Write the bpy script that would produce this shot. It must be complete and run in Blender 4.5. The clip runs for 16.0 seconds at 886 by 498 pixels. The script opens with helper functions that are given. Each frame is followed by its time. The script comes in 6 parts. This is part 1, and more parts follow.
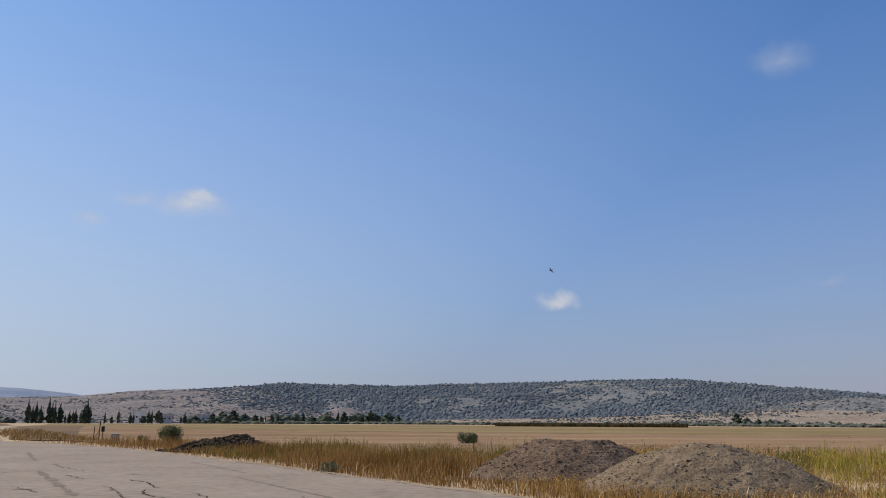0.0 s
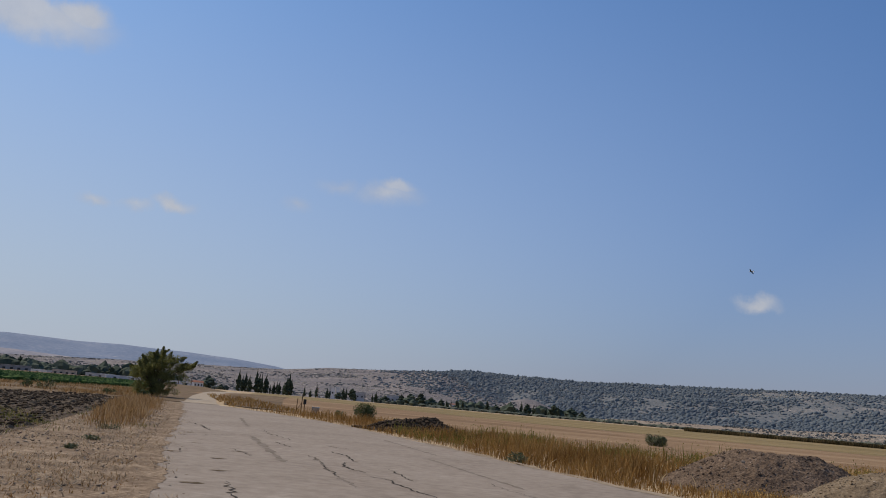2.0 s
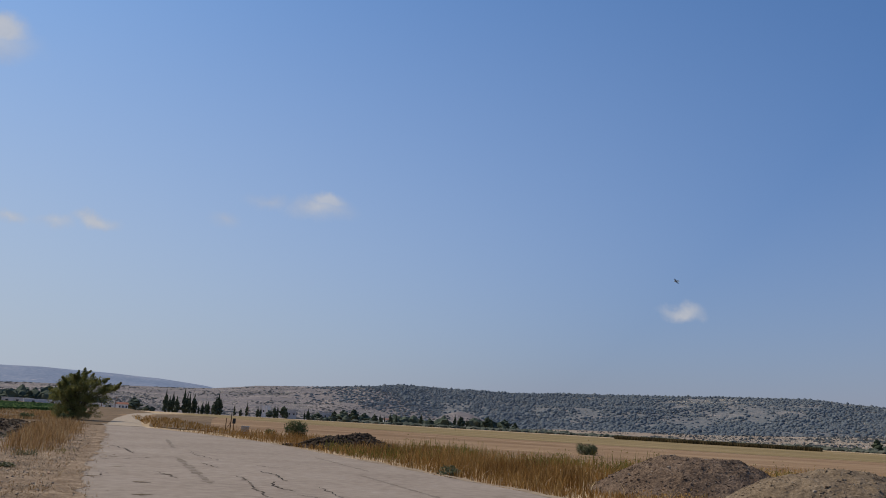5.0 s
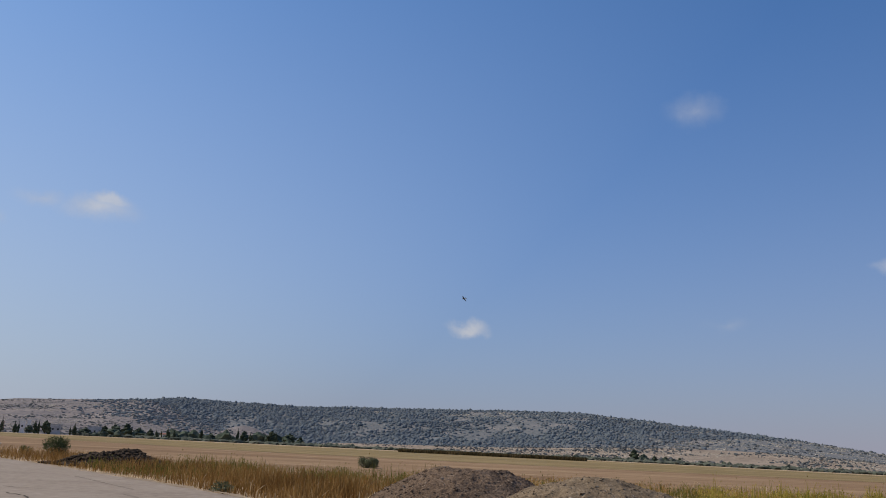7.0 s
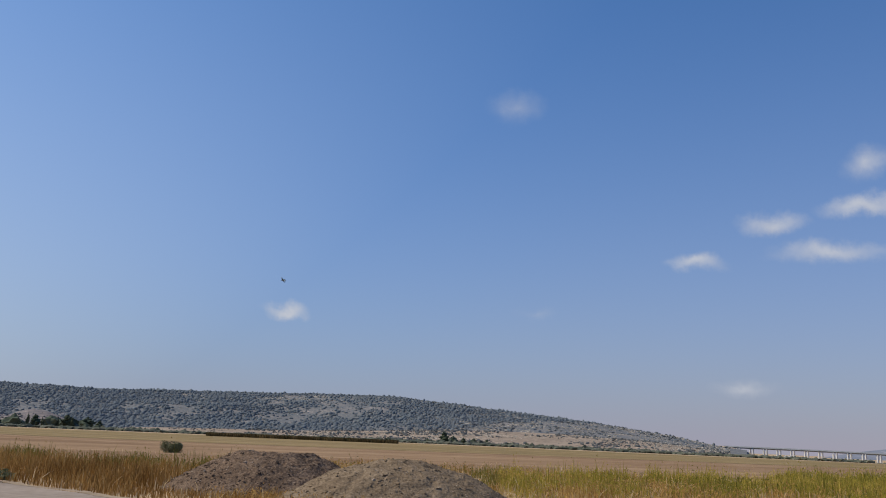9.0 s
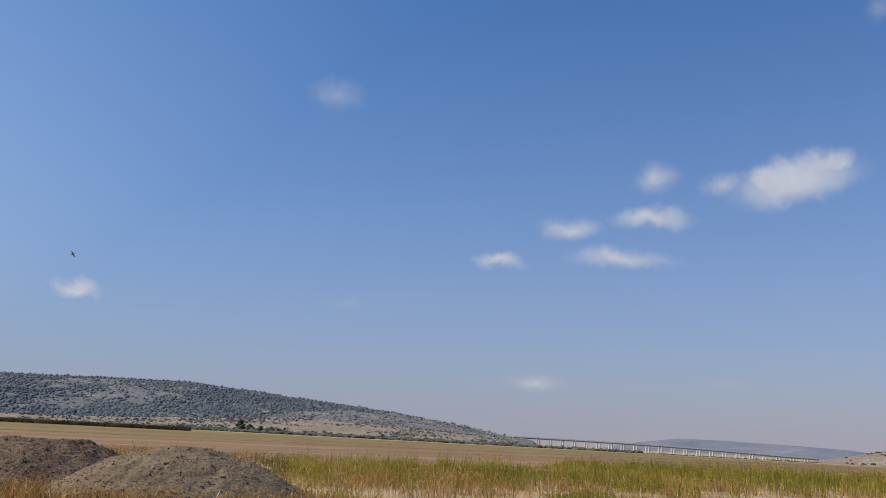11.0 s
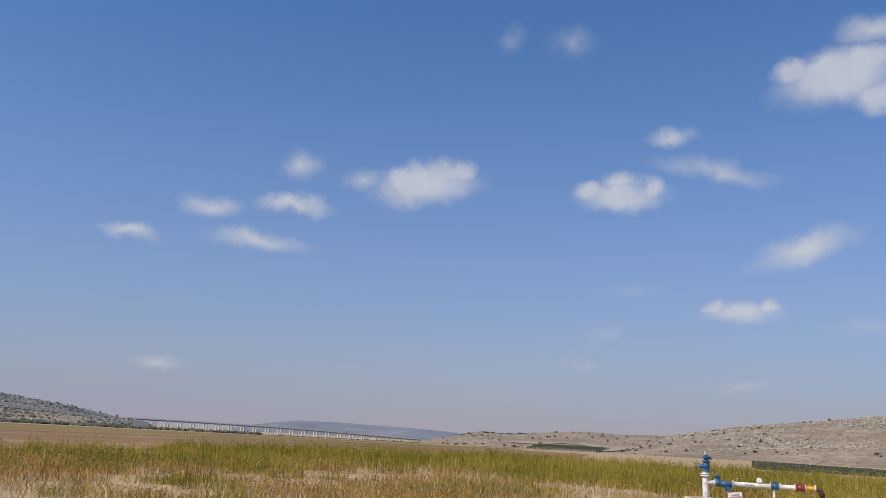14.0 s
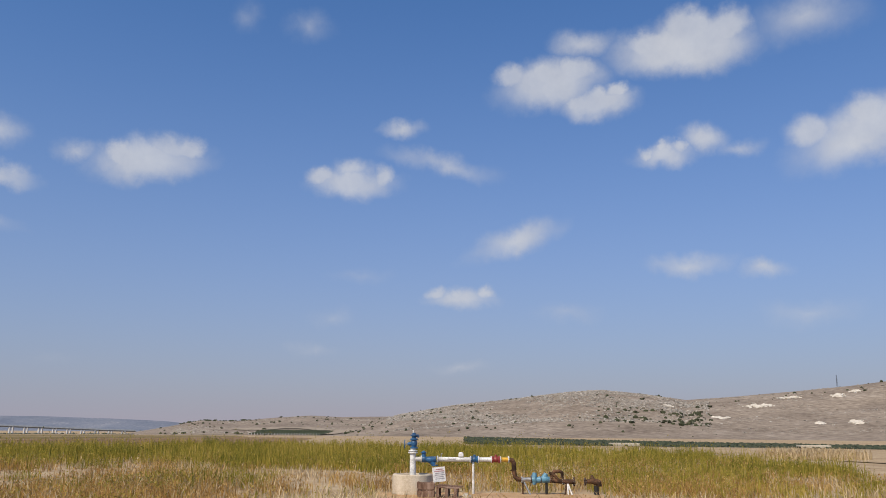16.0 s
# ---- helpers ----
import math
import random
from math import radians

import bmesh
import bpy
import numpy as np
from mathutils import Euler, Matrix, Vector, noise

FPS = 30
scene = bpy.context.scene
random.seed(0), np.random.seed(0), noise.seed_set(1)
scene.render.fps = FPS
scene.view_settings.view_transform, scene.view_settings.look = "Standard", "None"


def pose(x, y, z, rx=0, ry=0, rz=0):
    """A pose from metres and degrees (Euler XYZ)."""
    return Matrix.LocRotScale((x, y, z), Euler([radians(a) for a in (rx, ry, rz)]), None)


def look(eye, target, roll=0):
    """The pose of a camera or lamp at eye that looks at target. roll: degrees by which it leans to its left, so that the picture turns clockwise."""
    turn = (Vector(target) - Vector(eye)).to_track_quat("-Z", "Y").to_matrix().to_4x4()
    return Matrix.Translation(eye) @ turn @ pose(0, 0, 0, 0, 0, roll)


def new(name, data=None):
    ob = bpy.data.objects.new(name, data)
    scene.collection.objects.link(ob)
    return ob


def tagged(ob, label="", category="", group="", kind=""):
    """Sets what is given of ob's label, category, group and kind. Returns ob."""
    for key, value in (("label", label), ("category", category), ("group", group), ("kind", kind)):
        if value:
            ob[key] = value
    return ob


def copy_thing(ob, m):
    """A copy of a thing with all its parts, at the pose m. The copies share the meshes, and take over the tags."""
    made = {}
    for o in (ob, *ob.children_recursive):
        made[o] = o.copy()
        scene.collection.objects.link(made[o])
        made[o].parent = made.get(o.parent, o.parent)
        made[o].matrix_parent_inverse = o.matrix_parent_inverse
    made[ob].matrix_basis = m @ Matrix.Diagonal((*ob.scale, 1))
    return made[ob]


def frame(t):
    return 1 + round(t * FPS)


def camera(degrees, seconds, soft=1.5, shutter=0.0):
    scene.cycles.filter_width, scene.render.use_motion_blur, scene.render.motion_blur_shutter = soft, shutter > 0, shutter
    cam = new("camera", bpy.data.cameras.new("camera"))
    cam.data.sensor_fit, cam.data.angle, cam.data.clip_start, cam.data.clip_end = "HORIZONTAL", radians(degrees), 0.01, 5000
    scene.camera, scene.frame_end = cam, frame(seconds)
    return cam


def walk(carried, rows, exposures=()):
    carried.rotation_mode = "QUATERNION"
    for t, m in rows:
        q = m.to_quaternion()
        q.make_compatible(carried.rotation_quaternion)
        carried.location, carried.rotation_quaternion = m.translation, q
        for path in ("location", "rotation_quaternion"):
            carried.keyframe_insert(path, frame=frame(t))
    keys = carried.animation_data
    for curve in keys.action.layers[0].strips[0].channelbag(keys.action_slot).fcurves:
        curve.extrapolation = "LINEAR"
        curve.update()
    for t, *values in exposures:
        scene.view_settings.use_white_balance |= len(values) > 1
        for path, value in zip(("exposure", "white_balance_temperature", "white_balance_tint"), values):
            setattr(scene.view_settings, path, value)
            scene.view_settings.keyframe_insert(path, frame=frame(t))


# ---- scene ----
# ---- camera: someone standing at the road's edge, turning with the phone held at arm's length ----
cam = camera(56.7, 16.0, soft=0.95)
ARM, EYE = 0.80, 1.60
# seconds, heading to the left, upward tilt, roll
TURNS = [
    (0, 0.03, 11.65, 0.29), (0.5, 8.52, 11.36, 2.36), (1, 13.13, 10.58, 3.23), (1.5, 14.24, 10.58, 5.16),
    (2, 13.36, 10.53, 4.94), (2.5, 12.64, 10.57, 4.55), (3, 12.07, 11.02, 3.45), (5.5, 5.64, 12.41, 3.39),
    (6, 1.37, 13.22, 3.19), (6.5, -2.62, 13.46, 3.00), (7, -5.94, 13.50, 2.80), (7.5, -9.74, 13.45, 2.50),
    (8, -13.08, 13.26, 2.66), (8.5, -17.69, 13.05, 2.02), (9, -18.68, 12.94, 2.43), (11.5, -36.56, 12.84, 3.37),
    (12, -40.97, 12.89, 3.72), (12.5, -46.34, 12.96, 3.46), (13, -49.30, 12.98, 3.42), (13.5, -52.89, 12.96, 3.38),
    (14, -57.63, 12.94, 3.01), (14.5, -60.71, 12.81, 2.49), (15, -65.45, 12.79, 0.63), (15.5, -71.86, 12.69, -0.11),
    (16, -76.77, 12.45, 0.47),
]


def held(yaw, tilt, roll):
    a = radians(yaw)
    return pose(-math.sin(a) * ARM, math.cos(a) * ARM, EYE, 90 + tilt, 0, yaw) @ pose(0, 0, 0, 0, 0, roll)


walk(cam, [(t, held(yaw, tilt, roll)) for t, yaw, tilt, roll in TURNS],
     [(0.0, 0.02), (0.5, -0.10), (1.5, -0.24), (3.0, -0.24), (6.0, -0.18), (9.0, -0.03), (12.0, 0.03), (16.0, 0.0)])

# ---- sky, clouds and sun ----
SUN_AZ, SUN_EL = -68.0, 48.0


def way_of(az, el):
    a, e = radians(az), radians(el)
    return Vector((math.sin(a) * math.cos(e), math.cos(a) * math.cos(e), math.sin(e)))


world = bpy.data.worlds.new("sky")
scene.world = world
world.use_nodes = True
wt = world.node_tree
wt.nodes.clear()


def wnode(kind, **values):
    n = wt.nodes.new(kind)
    for key, value in values.items():
        n.inputs[key].default_value = value
    return n


def wmath(op, a, b=None, clamp=False):
    n = wt.nodes.new("ShaderNodeMath")
    n.operation, n.use_clamp = op, clamp
    for i, v in enumerate((a, b)):
        if v is None:
            continue
        if isinstance(v, (int, float)):
            n.inputs[i].default_value = v
        else:
            wt.links.new(v, n.inputs[i])
    return n.outputs[0]


sky = wt.nodes.new("ShaderNodeTexSky")
sky.sky_type, sky.sun_disc = "NISHITA", False
sky.sun_elevation, sky.sun_rotation = radians(SUN_EL), radians(SUN_AZ)
sky.altitude, sky.air_density, sky.dust_density, sky.ozone_density = 100, 1.0, 1.0, 4.0
coord = wt.nodes.new("ShaderNodeTexCoord")
ruffle = wnode("ShaderNodeTexNoise", Scale=24.0, Detail=8.0, Roughness=0.66)
wt.links.new(coord.outputs["Generated"], ruffle.inputs["Vector"])
wisp = wnode("ShaderNodeTexNoise", Scale=9.0, Detail=4.0, Roughness=0.55)
wt.links.new(coord.outputs["Generated"], wisp.inputs["Vector"])
billow = wnode("ShaderNodeTexNoise", Scale=14.0, Detail=2.0, Roughness=0.5)
wt.links.new(coord.outputs["Generated"], billow.inputs["Vector"])
shift = wt.nodes.new("ShaderNodeVectorMath")
shift.operation = "MULTIPLY_ADD"
shift.inputs[1].default_value, shift.inputs[2].default_value = (0.030,) * 3, (-0.015,) * 3
wt.links.new(ruffle.outputs["Color"], shift.inputs[0])
sway = wt.nodes.new("ShaderNodeVectorMath")
sway.operation = "MULTIPLY_ADD"
sway.inputs[1].default_value, sway.inputs[2].default_value = (0.026,) * 3, (-0.013,) * 3
wt.links.new(billow.outputs["Color"], sway.inputs[0])
drawn = wt.nodes.new("ShaderNodeVectorMath")
wt.links.new(coord.outputs["Generated"], drawn.inputs[0])
wt.links.new(sway.outputs[0], drawn.inputs[1])
bent = wt.nodes.new("ShaderNodeVectorMath")
wt.links.new(drawn.outputs[0], bent.inputs[0])
wt.links.new(shift.outputs[0], bent.inputs[1])
cover = [None]


def cloud(az, el, wide, high, dense=1.0, lean=0.0, lobes=True):
    """One small fair-weather cloud: its heading, height in the sky, half width and half height in degrees."""
    c = way_of(az, el)
    turn = Matrix((way_of(az + 90, 0), c, way_of(az, el + 90))).transposed().to_4x4() @ Matrix.Rotation(radians(lean), 4, "Y")
    m = wt.nodes.new("ShaderNodeMapping")
    m.vector_type = "TEXTURE"
    m.inputs["Location"].default_value = c
    m.inputs["Rotation"].default_value = turn.to_euler("XYZ")
    m.inputs["Scale"].default_value = (radians(wide * 1.08), 0.3, radians(high * 0.92))
    wt.links.new(bent.outputs[0], m.inputs["Vector"])
    g = wt.nodes.new("ShaderNodeTexGradient")
    g.gradient_type = "SPHERICAL"
    wt.links.new(m.outputs[0], g.inputs["Vector"])
    v = wmath("MULTIPLY", g.outputs["Fac"], dense)
    cover[0] = v if cover[0] is None else wmath("MAXIMUM", cover[0], v)
    if lobes and wide >= 3.0 and dense >= 1.0:
        puff = random.Random(int(az * 10))
        for k in (-0.5, 0.0, 0.45):
            cloud(az + wide * (k + puff.uniform(-0.1, 0.1)), el + high * puff.uniform(0.12, 0.42) - lean * 0.01 * k * wide, wide * puff.uniform(0.30, 0.42), high * puff.uniform(0.55, 0.75), dense * 1.05, 0.0, False)


cloud(-17.4, 14.0, 3.2, 1.5, 0.9)
cloud(-16.9, 14.5, 1.8, 0.9, 1.2, 12)
cloud(-21.2, 14.2, 2.0, 0.9, 0.45)
cloud(-24.0, 12.4, 1.5, 1.0, 0.5)
cloud(7.9, 8.0, 1.7, 0.8, 0.95)
cloud(23.9, 22.6, 2.3, 1.7, 0.45)
cloud(-32.1, 11.4, 1.7, 0.8, 1.0)
cloud(-34.4, 11.0, 1.6, 0.7, 0.7)
cloud(-36.9, 10.9, 1.4, 0.7, 0.9)
cloud(-42.6, 21.4, 6.0, 2.2, 1.3)
cloud(41.1, 14.6, 2.5, 1.1, 0.95)
cloud(46.8, 15.1, 3.2, 1.0, 0.95)
cloud(36.3, 12.0, 2.4, 1.0, 0.9)
cloud(44.5, 12.5, 4.6, 1.1, 0.85, 5)
cloud(47.2, 17.6, 1.7, 1.6, 0.7)
cloud(56.4, 17.4, 4.6, 2.2, 1.3, -8)
cloud(57.6, 18.4, 2.5, 1.6, 1.2)
cloud(51.6, 17.4, 1.8, 1.0, 0.6)
cloud(70.3, 16.9, 3.8, 1.7, 1.2)
cloud(70.2, 17.8, 1.9, 1.3, 1.1)
cloud(66.6, 27.0, 2.0, 1.7, 0.5)
cloud(62.1, 27.3, 1.3, 1.6, 0.35)
cloud(39.3, 4.0, 2.2, 0.8, 0.5)
cloud(25.7, 8.5, 2.4, 0.8, 0.35)
cloud(51.5, 4.4, 2.6, 0.8, 0.3)
cloud(84.5, 23.6, 4.6, 2.6, 1.35, -10)
cloud(88.0, 22.2, 3.4, 1.6, 1.2)
cloud(87.3, 26.2, 2.6, 1.5, 0.9)
cloud(94.2, 25.4, 6.0, 2.6, 1.4)
cloud(102.3, 26.0, 5.0, 2.4, 0.65)
cloud(82.0, 13.0, 4.6, 1.5, 0.9, -22)
cloud(77.0, 18.2, 5.2, 1.3, 0.8, 12)
cloud(73.9, 20.6, 2.0, 0.9, 0.75)
cloud(77.9, 8.9, 3.4, 1.1, 1.0)
cloud(92.4, 18.4, 3.0, 1.1, 1.0)
cloud(95.3, 19.2, 2.0, 1.5, 1.0)
cloud(97.6, 18.4, 2.0, 1.0, 0.7)
cloud(105.0, 18.6, 5.5, 2.8, 1.2, -20)
cloud(93.8, 10.9, 3.4, 1.2, 0.75)
cloud(98.6, 10.4, 2.2, 1.0, 0.75)
cloud(85.5, 7.9, 2.6, 1.2, 0.45)
cloud(68.9, 7.7, 2.4, 1.2, 0.45)
cloud(68.0, 5.4, 2.2, 0.9, 0.4)
cloud(71.2, 10.6, 2.8, 1.0, 0.3)
cloud(101.1, 7.6, 4.0, 1.4, 0.45)
cloud(78.0, 4.2, 2.4, 0.7, 0.45)
edge = wmath("ADD", cover[0], wmath("MULTIPLY", wmath("SUBTRACT", wisp.outputs["Fac"], 0.5), 0.45))
fluff = wt.nodes.new("ShaderNodeMapRange")
fluff.interpolation_type = "SMOOTHSTEP"
for key, value in (("From Min", 0.03), ("From Max", 0.95), ("To Min", 0.0), ("To Max", 0.80)):
    fluff.inputs[key].default_value = value
wt.links.new(edge, fluff.inputs["Value"])
there = wmath("MULTIPLY", wmath("MULTIPLY", fluff.outputs[0], wmath("ADD", 0.62, wmath("MULTIPLY", wisp.outputs["Fac"], 0.72))), wmath("GREATER_THAN", cover[0], 0.004), True)
mixc = wt.nodes.new("ShaderNodeMix")
mixc.data_type = "RGBA"
body = wt.nodes.new("ShaderNodeMix")
body.data_type = "RGBA"
body.inputs[6].default_value, body.inputs[7].default_value = (4.6, 4.85, 5.6, 1), (6.5, 6.6, 6.9, 1)
wt.links.new(wmath("ADD", wmath("MULTIPLY", fluff.outputs[0], 0.45), wmath("MULTIPLY", wmath("SUBTRACT", ruffle.outputs["Fac"], 0.3), 1.3), True), body.inputs[0])
wt.links.new(body.outputs[2], mixc.inputs[7])
wt.links.new(there, mixc.inputs[0])
tint = wt.nodes.new("ShaderNodeMix")
tint.data_type, tint.blend_type = "RGBA", "MULTIPLY"
tint.inputs[0].default_value, tint.inputs[7].default_value = 1.0, (0.50, 0.97, 1.36, 1)
wt.links.new(sky.outputs[0], tint.inputs[6])
# dusty air towards the horizon
part_z = wt.nodes.new("ShaderNodeSeparateXYZ")
wt.links.new(coord.outputs["Generated"], part_z.inputs[0])
low = wmath("POWER", wmath("SUBTRACT", 1.0, wmath("ABSOLUTE", part_z.outputs["Z"]), True), 3.6)
haze = wt.nodes.new("ShaderNodeMix")
haze.data_type = "RGBA"
toward = wt.nodes.new("ShaderNodeVectorMath")
toward.operation = "DOT_PRODUCT"
toward.inputs[1].default_value = way_of(SUN_AZ, SUN_EL)
wt.links.new(coord.outputs["Generated"], toward.inputs[0])
away = wt.nodes.new("ShaderNodeMapRange")
for key, value in (("From Min", 0.15), ("From Max", -0.45), ("To Min", 0.0), ("To Max", 1.0)):
    away.inputs[key].default_value = value
wt.links.new(toward.outputs["Value"], away.inputs["Value"])
dust = wt.nodes.new("ShaderNodeMix")
dust.data_type = "RGBA"
dust.inputs[6].default_value, dust.inputs[7].default_value = (3.35, 3.42, 4.45, 1), (3.85, 3.5, 4.1, 1)
wt.links.new(away.outputs[0], dust.inputs[0])
wt.links.new(dust.outputs[2], haze.inputs[7])
wt.links.new(wmath("MULTIPLY", low, 0.95), haze.inputs[0])
wt.links.new(tint.outputs[2], haze.inputs[6])
# the dust scatters more light towards the sun than away from it
glare = wt.nodes.new("ShaderNodeMapRange")
for key, value in (("From Min", 0.28), ("From Max", 0.80), ("To Min", 0.0), ("To Max", 1.0)):
    glare.inputs[key].default_value = value
wt.links.new(toward.outputs["Value"], glare.inputs["Value"])
bright = wt.nodes.new("ShaderNodeMix")
bright.data_type = "RGBA"
bright.inputs[7].default_value = (6.0, 6.7, 7.6, 1)
wt.links.new(haze.outputs[2], bright.inputs[6])
broad = wmath("POWER", wmath("SUBTRACT", 1.0, wmath("ABSOLUTE", part_z.outputs["Z"]), True), 3.0)
wt.links.new(wmath("MULTIPLY", glare.outputs[0], broad), bright.inputs[0])
wt.links.new(bright.outputs[2], mixc.inputs[6])
back = wnode("ShaderNodeBackground", Strength=0.1)
wt.links.new(mixc.outputs[2], back.inputs["Color"])
wout = wt.nodes.new("ShaderNodeOutputWorld")
wt.links.new(back.outputs[0], wout.inputs["Surface"])

lamp = bpy.data.lights.new("sun", "SUN")
lamp.energy, lamp.angle, lamp.color = 4.6, radians(0.6), (1.0, 0.86, 0.67)
sun = new("sun", lamp)
sun.matrix_world = look(way_of(SUN_AZ, SUN_EL) * 100, (0, 0, 0))

# ---- materials ----
def material(name, stops, scale=3.0, detail=5.0, rough=0.9, bump=0.3, bump_scale=None, fine=0.0, piece=0.0, object_tint=0.0, stretch=(1, 1, 1), metal=0.0, dist=0.02):
    """A procedural surface: a colour ramp over two sizes of noise, with fine relief. stops: (place, (r, g, b)).
    fine: the share of the small grain; piece: how far every island of the mesh differs from the next."""
    m = bpy.data.materials.new(name)
    m.use_nodes = True
    nt = m.node_tree
    b = nt.nodes["Principled BSDF"]
    b.inputs["Roughness"].default_value, b.inputs["Metallic"].default_value = rough, metal
    b.inputs["Specular IOR Level"].default_value = 0.06 if rough >= 0.85 else 0.4
    co = nt.nodes.new("ShaderNodeTexCoord")
    mp = nt.nodes.new("ShaderNodeMapping")
    mp.inputs["Scale"].default_value = stretch
    nt.links.new(co.outputs["Object"], mp.inputs["Vector"])

    def noise_at(s, d):
        n = nt.nodes.new("ShaderNodeTexNoise")
        n.inputs["Scale"].default_value, n.inputs["Detail"].default_value, n.inputs["Roughness"].default_value = s, d, 0.6
        nt.links.new(mp.outputs[0], n.inputs["Vector"])
        return n.outputs["Fac"]

    def spread(value):
        n = nt.nodes.new("ShaderNodeMapRange")
        n.inputs["From Min"].default_value, n.inputs["From Max"].default_value = 0.33, 0.67
        nt.links.new(value, n.inputs["Value"])
        return n.outputs[0]

    def mixed(a, c, f):
        n = nt.nodes.new("ShaderNodeMix")
        n.inputs[0].default_value = f
        nt.links.new(a, n.inputs[2])
        nt.links.new(c, n.inputs[3])
        return n.outputs[0]

    fac = spread(noise_at(scale, detail))
    if fine:
        fac = mixed(fac, spread(noise_at(scale * 11.3, 5.0)), fine)
    if piece:
        geo = nt.nodes.new("ShaderNodeNewGeometry")
        fac = mixed(fac, geo.outputs["Random Per Island"], piece)
    if object_tint:
        info = nt.nodes.new("ShaderNodeObjectInfo")
        fac = mixed(fac, info.outputs["Random"], object_tint)
    ramp = nt.nodes.new("ShaderNodeValToRGB")
    while len(ramp.color_ramp.elements) < len(stops):
        ramp.color_ramp.elements.new(0.5)
    for e, (place, colour) in zip(ramp.color_ramp.elements, stops):
        e.position, e.color = place, (*colour, 1)
    nt.links.new(fac, ramp.inputs[0])
    nt.links.new(ramp.outputs[0], b.inputs["Base Color"])
    if bump:
        bp = nt.nodes.new("ShaderNodeBump")
        bp.inputs["Strength"].default_value, bp.inputs["Distance"].default_value = bump, dist
        nt.links.new(noise_at(bump_scale or scale * 6, 5.0), bp.inputs["Height"])
        nt.links.new(bp.outputs[0], b.inputs["Normal"])
    return m


def leafy(m, amount=0.35):
    """Lets some light through thin leaves and blades."""
    nt = m.node_tree
    b = nt.nodes["Principled BSDF"]
    ramp = next(n for n in nt.nodes if n.type == "VALTORGB")
    tr = nt.nodes.new("ShaderNodeBsdfTranslucent")
    nt.links.new(ramp.outputs[0], tr.inputs["Color"])
    mx = nt.nodes.new("ShaderNodeMixShader")
    mx.inputs[0].default_value = amount
    nt.links.new(b.outputs[0], mx.inputs[1])
    nt.links.new(tr.outputs[0], mx.inputs[2])
    nt.links.new(mx.outputs[0], next(n for n in nt.nodes if n.type == "OUTPUT_MATERIAL").inputs["Surface"])
    return m


def plain(name, colour, rough=0.6, metal=0.0, vary=0.18, scale=8.0, bump=0.1):
    lo, hi = [tuple(c * k for c in colour) for k in (1 - vary, 1 + vary)]
    return material(name, [(0.3, lo), (0.7, hi)], scale, 6.0, rough, bump, fine=0.35, metal=metal, dist=0.004)


FALLOW = material("fallow_soil", [(0.1, (0.085, 0.058, 0.034)), (0.5, (0.14, 0.098, 0.06)), (0.9, (0.22, 0.16, 0.10))], 0.12, 9, 0.95, 0.6, 6, 0.5)
SOIL = material("dry_soil", [(0.1, (0.25, 0.175, 0.105)), (0.5, (0.37, 0.275, 0.17)), (0.9, (0.48, 0.38, 0.25))], 0.35, 9, 0.95, 0.5, 14, 0.45)
VERGE = material("verge_dirt", [(0.1, (0.085, 0.058, 0.038)), (0.45, (0.185, 0.132, 0.088)), (0.7, (0.275, 0.205, 0.14)), (0.95, (0.39, 0.31, 0.22))], 1.1, 9, 0.95, 0.9, 18, 0.5)
STUBBLE = material("stubble", [(0.05, (0.135, 0.082, 0.046)), (0.5, (0.22, 0.143, 0.083)), (0.95, (0.33, 0.235, 0.14))], 0.05, 10, 0.95, 0.6, 9, 0.5, stretch=(0.35, 2.2, 1))
STRAW = material("yellow_straw", [(0.05, (0.11, 0.088, 0.042)), (0.5, (0.20, 0.15, 0.072)), (0.95, (0.32, 0.235, 0.125))], 0.04, 10, 0.95, 0.5, 9, 0.5, stretch=(0.35, 2.2, 1))
PLOUGH = material("ploughed_soil", [(0.1, (0.03, 0.021, 0.015)), (0.5, (0.066, 0.047, 0.032)), (0.9, (0.14, 0.104, 0.07))], 2.0, 8, 0.95, 0.9, 9, 0.5)
CROP = material("crop_green", [(0.2, (0.036, 0.07, 0.02)), (0.8, (0.095, 0.145, 0.045))], 0.8, 6, 1.0, 0.6, 5, 0.4)
DARKCROP = material("dark_orchard", [(0.3, (0.042, 0.055, 0.036)), (0.7, (0.075, 0.082, 0.055))], 0.3, 6, 0.9, 0.6, 2, 0.4)
ASPHALT = material("old_asphalt", [(0.05, (0.20, 0.163, 0.132)), (0.45, (0.25, 0.208, 0.17)), (0.75, (0.28, 0.236, 0.196)), (0.95, (0.32, 0.275, 0.23))], 0.3, 10, 0.9, 0.5, 45, 0.55)
CRACK = plain("crack_fill", (0.05, 0.042, 0.035), 0.95)
PALE = material("pale_track", [(0.1, (0.26, 0.21, 0.155)), (0.9, (0.38, 0.32, 0.25))], 0.8, 7, 0.95, 0.3, 12, 0.4)
# ridge floor, its darker stops lifted and blued to include aerial haze
HAZED_FLOOR = material("hazed_forest_floor", [(0.1, (0.09, 0.104, 0.114)), (0.45, (0.13, 0.14, 0.148)), (0.75, (0.19, 0.18, 0.175)), (0.95, (0.31, 0.28, 0.26))], 0.022, 9, 0.95, 0.6, 0.3, 0.6, stretch=(1, 1, 3))
